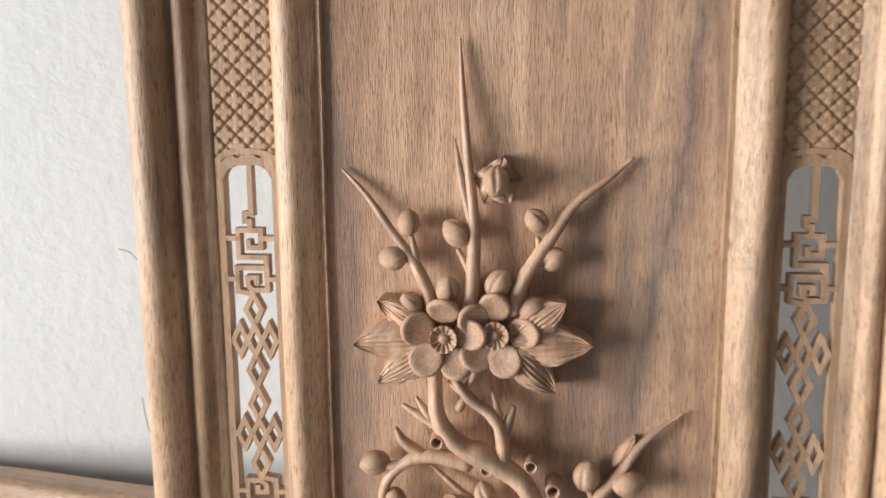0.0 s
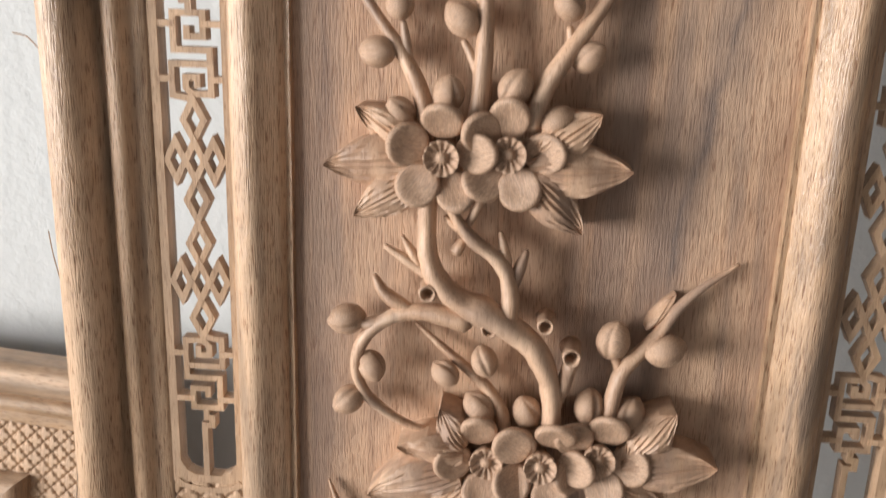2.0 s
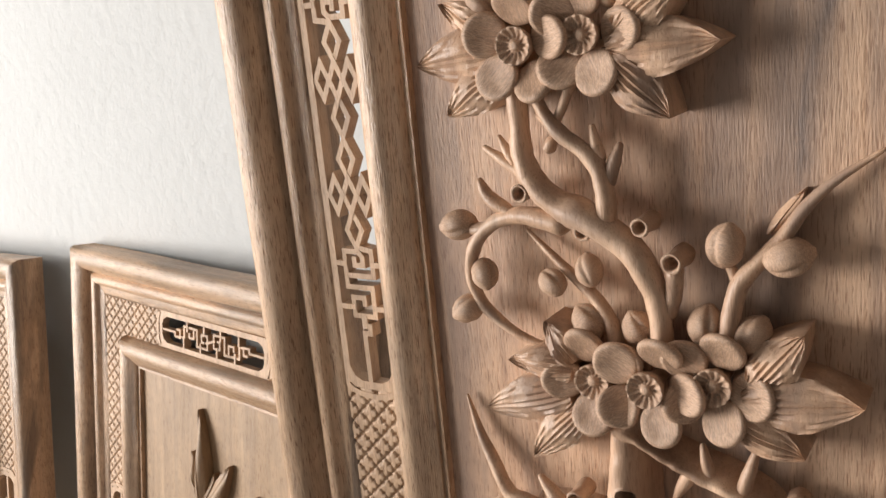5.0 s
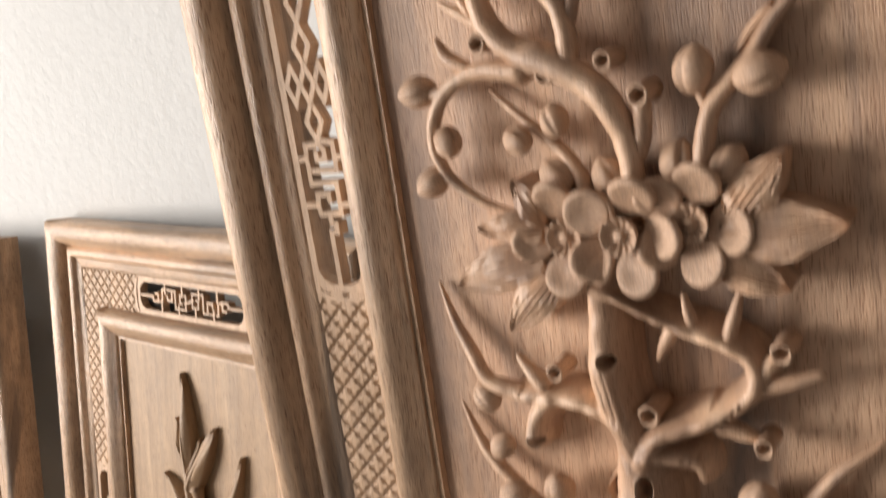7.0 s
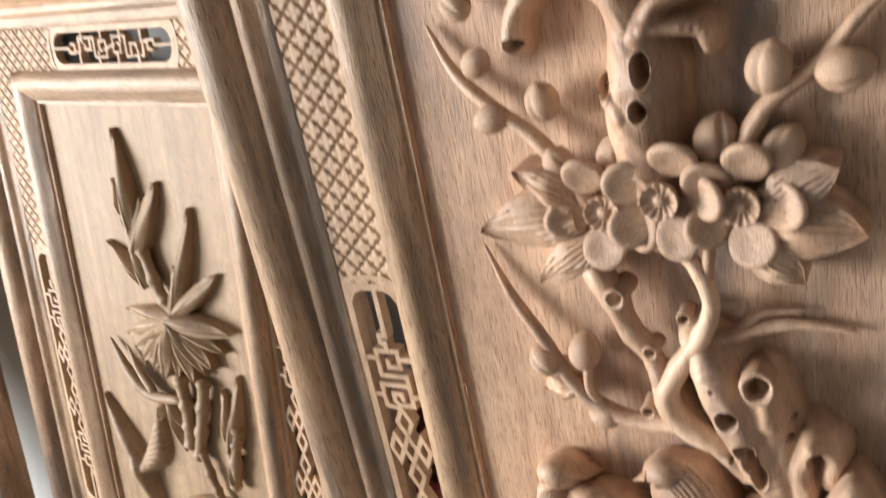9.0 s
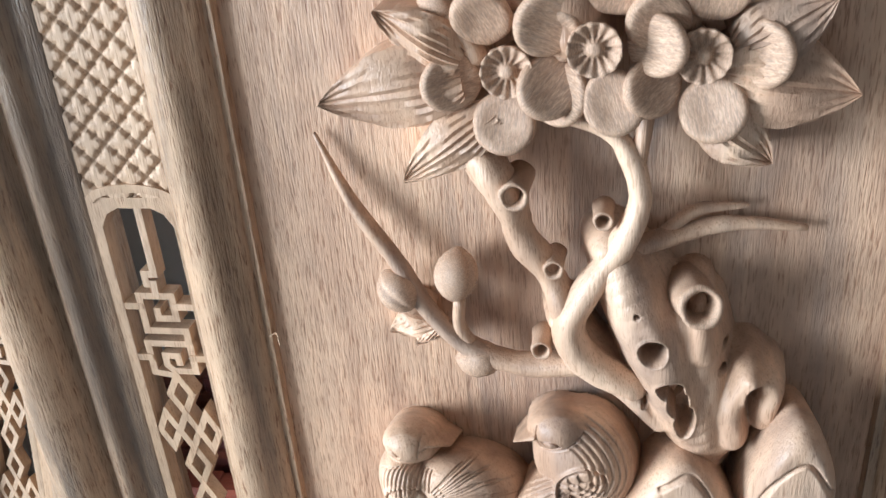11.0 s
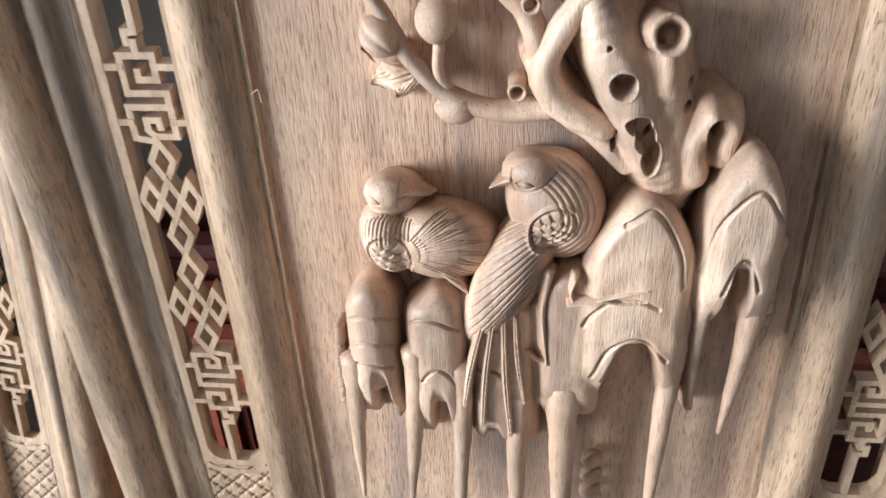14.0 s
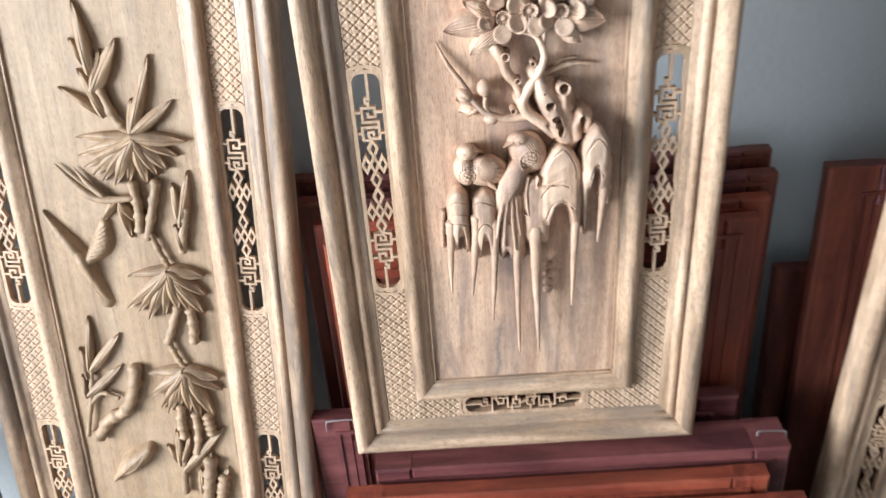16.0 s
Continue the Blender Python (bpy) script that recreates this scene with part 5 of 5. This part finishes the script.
for base, tip, q in [((-0.095, 0.794), (-0.086, 0.897), 0.016), ((-0.092, 0.794), (-0.036, 0.866), 0.02), ((-0.1, 0.779), (-0.112, 0.835), 0.014), ((-0.106, 0.742), (-0.042, 0.804), 0.02), ((-0.109, 0.739), (-0.117, 0.781), 0.012), ((0.003, 1.112), (-0.028, 1.07), 0.014), ((0.008, 1.107), (0.016, 1.043), 0.016), ((0.007, 1.109), (0.03, 1.07), 0.014), ((0.104, 1.068), (0.122, 1.159), 0.018), ((0.102, 1.083), (0.094, 1.138), 0.016), ((0.102, 1.029), (0.088, 1.068), 0.016), ((0.046, 0.59), (0.125, 0.683), 0.02), ((0.042, 0.602), (0.037, 0.675), 0.018), ((0.047, 0.611), (0.062, 0.667), 0.012), ((0.037, 0.611), (0.015, 0.64), 0.014), ((0.086, 0.557), (0.094, 0.635), 0.02), ((0.106, 0.546), (0.122, 0.597), 0.02), ((0.074, 0.544), (0.07, 0.594), 0.016)]:
    blade(base, tip, q, 0.015, 0.005)
limb(bamboo, [(-0.089, 1.167, 0.006, 0.0014), (-0.054, 1.132, 0.012, 0.0060), (-0.021, 1.112, 0.014, 0.0066), (0.032, 1.115, 0.014, 0.0050)], 0.08, "cane", PALE_CARVED)
limb(bamboo, [(-0.060, 1.162, 0.005, 0.0010), (-0.039, 1.137, 0.010, 0.0046), (-0.015, 1.116, 0.013, 0.0050)], 0.08, "cane", PALE_CARVED)
for pts, r in [([(0.008, 1.286), (0.024, 1.241), (0.046, 1.216)], 0.0065), ([(0.034, 1.138), (0.037, 1.096), (0.034, 1.059)], 0.0075), ([(0.072, 1.142), (0.06, 1.096), (0.045, 1.047)], 0.007), ([(0.115, 1.097), (0.107, 1.068), (0.099, 1.024)], 0.006), ([(0.076, 0.921), (0.062, 0.883), (0.051, 0.855)], 0.007), ([(0.098, 0.916), (0.099, 0.885), (0.097, 0.859)], 0.008), ([(0.051, 1.052), (0.062, 1.018), (0.074, 0.992)], 0.005), ([(0.051, 0.857), (0.061, 0.829), (0.073, 0.805)], 0.005), ([(-0.015, 0.801), (-0.025, 0.757), (-0.044, 0.716), (-0.078, 0.693), (-0.105, 0.656)], 0.0105), ([(-0.095, 0.794), (-0.104, 0.742), (-0.125, 0.657)], 0.004), ([(-0.113, 0.718), (-0.085, 0.747), (-0.055, 0.739)], 0.004), ([(0.056, 0.724), (0.052, 0.693), (0.054, 0.664)], 0.008), ([(0.079, 0.71), (0.08, 0.674), (0.073, 0.631)], 0.007), ([(0.101, 0.707), (0.103, 0.691), (0.105, 0.674)], 0.0085), ([(0.052, 0.63), (0.045, 0.593), (0.04, 0.542)], 0.006), ([(0.095, 0.614), (0.088, 0.57), (0.081, 0.531)], 0.0115), ([(0.116, 0.578), (0.111, 0.553), (0.106, 0.531)], 0.01)]:
    cane(pts, r)


def flying_bird(gx, gz):
    h = ridge(gx, gz, [(-0.074, 1.014, 0.009, 0.020), (-0.068, 1.002, 0.014, 0.026), (-0.060, 0.972, 0.011, 0.018), (-0.048, 0.926, 0.014, 0.010)])
    h = blend(h, ridge(gx, gz, [(-0.072, 1.006, 0.012, 0.020), (-0.094, 1.036, 0.014, 0.018), (-0.126, 1.087, 0.0012, 0.007)]))
    h = blend(h, ridge(gx, gz, [(-0.060, 1.004, 0.010, 0.020), (-0.036, 1.032, 0.019, 0.018), (-0.026, 1.068, 0.010, 0.012)]))
    for k in range(8):
        h = groove(h, gx, gz, [(-0.052 + 0.001 * k, 1.008 + 0.006 * k), (-0.012, 1.008 + 0.009 * k)], 0.0010, 0.0022)
        h = groove(h, gx, gz, [(-0.060, 0.966 - 0.002 * k), (-0.064 + 0.0050 * k, 0.914)], 0.0009, 0.0018)
        h = groove(h, gx, gz, [(-0.082 - 0.004 * k, 1.012 + 0.008 * k), (-0.090 - 0.004 * k, 1.006 + 0.009 * k)], 0.0010, 0.0016)
    return h


def perched_bird(gx, gz):
    h = ridge(gx, gz, [(-0.016, 0.632, 0.012, 0.020), (-0.030, 0.618, 0.017, 0.026), (-0.052, 0.600, 0.020, 0.028), (-0.078, 0.576, 0.010, 0.018), (-0.094, 0.556, 0.004, 0.010)])
    for k in range(8):
        h = groove(h, gx, gz, [(-0.024 - 0.005 * k, 0.626 - 0.005 * k), (-0.036 - 0.005 * k, 0.606 - 0.004 * k), (-0.050 - 0.005 * k, 0.592 - 0.004 * k)], 0.0010, 0.0018)
    return h


place("carved_bird", relief("carved_bird", -0.132, 0.000, 0.905, 1.096, 0.0010, flying_bird), PALE_CARVED, bamboo)
place("carved_bird", relief("carved_bird", -0.105, 0.002, 0.545, 0.652, 0.0010, perched_bird), PALE_CARVED, bamboo)


# ---- red hardwood frames stacked behind and under the panels ----
def red_frame(label, width, height, thick, stile, rail, sunk, upright, level, panel):
    """A framed door leaf: stiles, rails, a raised bead round the opening and a sunk panel. Its face is y = 0."""
    top = tagged(new("wooden_frame"), label, "wooden frame", "stacked red frames")
    w = width / 2
    for x0, x1 in ((-w, -w + stile), (w - stile, w)):
        place("stile", Shape().box(x0, x1, 0, thick, 0, height, 0.004).mesh("stile", False), upright, top)
    for z0, z1 in ((0, rail), (height - rail, height)):
        place("rail", Shape().box(-w + stile, w - stile, 0.0008, thick - 0.001, z0, z1 - 0.0006, 0.004).mesh("rail", False), level, top)
    bead = Shape()
    a, b, c = w - stile, rail, height - rail
    for inset, y, wide in ((0.004, 0.0015, 0.012), (0.013, 0.007, 0.012)):
        bead.bar([(-a + inset, b + inset), (a - inset, b + inset), (a - inset, c - inset), (-a + inset, c - inset)], wide, y, thick * 0.6, True)
    bead.bar([(-a - 0.026, b - 0.026), (a + 0.026, b - 0.026), (a + 0.026, c + 0.026), (-a - 0.026, c + 0.026)], 0.007, -0.0030, 0.004, True)
    place("bead", bead.mesh("bead", False), upright, top)
    place("sunk_panel", Shape().box(-a + 0.001, a - 0.001, sunk, sunk + 0.008, b + 0.001, c - 0.001).mesh("sunk_panel", False), panel, top)
    return top


def stand(thing, x, y, lean=0.0, yaw=0.0):
    thing.matrix_world = PANEL @ pose(x, y, floor_at(y) + 0.004 + 0.04 * math.sin(radians(max(lean, 0) + LEAN)), -lean, 0, yaw)


def tall_to(y, top):
    return top - floor_at(y) - 0.006


for label, mats, x, width, y, top, thick, stile, rail in [
    ("plum-red hardwood frame standing behind the carved panel's foot", (PLUM_WOOD, PLUM_WOOD, BROWN_WOOD), 0.004, 0.740, 0.040, 0.028, 0.034, 0.07, 0.055),
    ("plum-brown hardwood frame bearing the carved panel's bottom rail", (PLUM_WOOD, PLUM_WOOD, RED_WOOD), 0.092, 0.690, -0.052, -0.006, 0.078, 0.06, 0.050),
    ("bright red hardwood frame leaning in the stack", (RED_WOOD, RED_RAIL, RED_WOOD), 0.045, 0.690, -0.096, -0.024, 0.036, 0.06, 0.050),
    ("bright red hardwood frame at the front of the stack", (RED_WOOD, RED_RAIL, RED_WOOD), 0.082, 0.720, -0.140, -0.046, 0.036, 0.06, 0.050),
    ("dark red door leaf leaning on the plaster wall", (BROWN_WOOD, PLUM_WOOD, BROWN_WOOD), 0.038, 0.792, 0.205, 0.412, 0.030, 0.05, 0.040),
    ("dark red door leaf with a plain top rail", (BROWN_WOOD, PLUM_WOOD, BROWN_WOOD), 0.039, 0.786, 0.160, 0.392, 0.030, 0.05, 0.040),
    ("red door leaf with eased edges", (RED_WOOD, RED_RAIL, BROWN_WOOD), 0.044, 0.735, 0.126, 0.368, 0.028, 0.05, 0.045),
    ("red door leaf with a dark sunk panel", (RED_WOOD, RED_RAIL, BROWN_WOOD), 0.040, 0.692, 0.092, 0.352, 0.028, 0.055, 0.055),
]:
    stand(red_frame(label, width, tall_to(y, top), thick, stile, rail, 0.014, *mats), x, y)
lock = place("cross_rail", Shape().box(-0.292, 0.292, 0.001, 0.026, 0.44, 0.49, 0.003).mesh("cross_rail", False), RED_RAIL)
lock.parent = [ob for ob in scene.objects if ob.name.startswith("wooden_frame")][-1]
for label, x, width, y, top, lean in [("brown-red door leaf with a deep moulded frame", 0.756, 0.480, 0.110, 0.392, 3.0), ("dark brown board leaning behind the moulded leaf", 0.716, 0.460, 0.190, 0.150, 3.0)]:
    stand(red_frame(label, width, tall_to(y, top), 0.034, 0.085, 0.075, 0.018, BROWN_WOOD, PLUM_WOOD, BROWN_WOOD), x, y, lean)


def hook(x, y, z, way):
    """A bent bare wire staple left in a frame's end."""
    line = smooth_line([(0, 0, -0.012), (0.001, 0, 0.006), (0.006, 0, 0.010), (0.040, 0, 0.012), (0.048, 0, 0.008), (0.050, 0, -0.012)], 5)
    s = Shape()
    s.add(*tube([(p[0] * way, p[2], 0.0, 0.0013) for p in line], 8, 0.0, 1))
    ob = tagged(place("wire_hook", s.mesh("wire_hook"), WIRE_METAL), "bent bare wire staple in a frame's end", "wire hook", "wire hooks")
    ob.matrix_world = PANEL @ pose(x, y, z)


hook(0.438, -0.020, -0.008, -1)
hook(-0.340, 0.036, 0.020, 1)
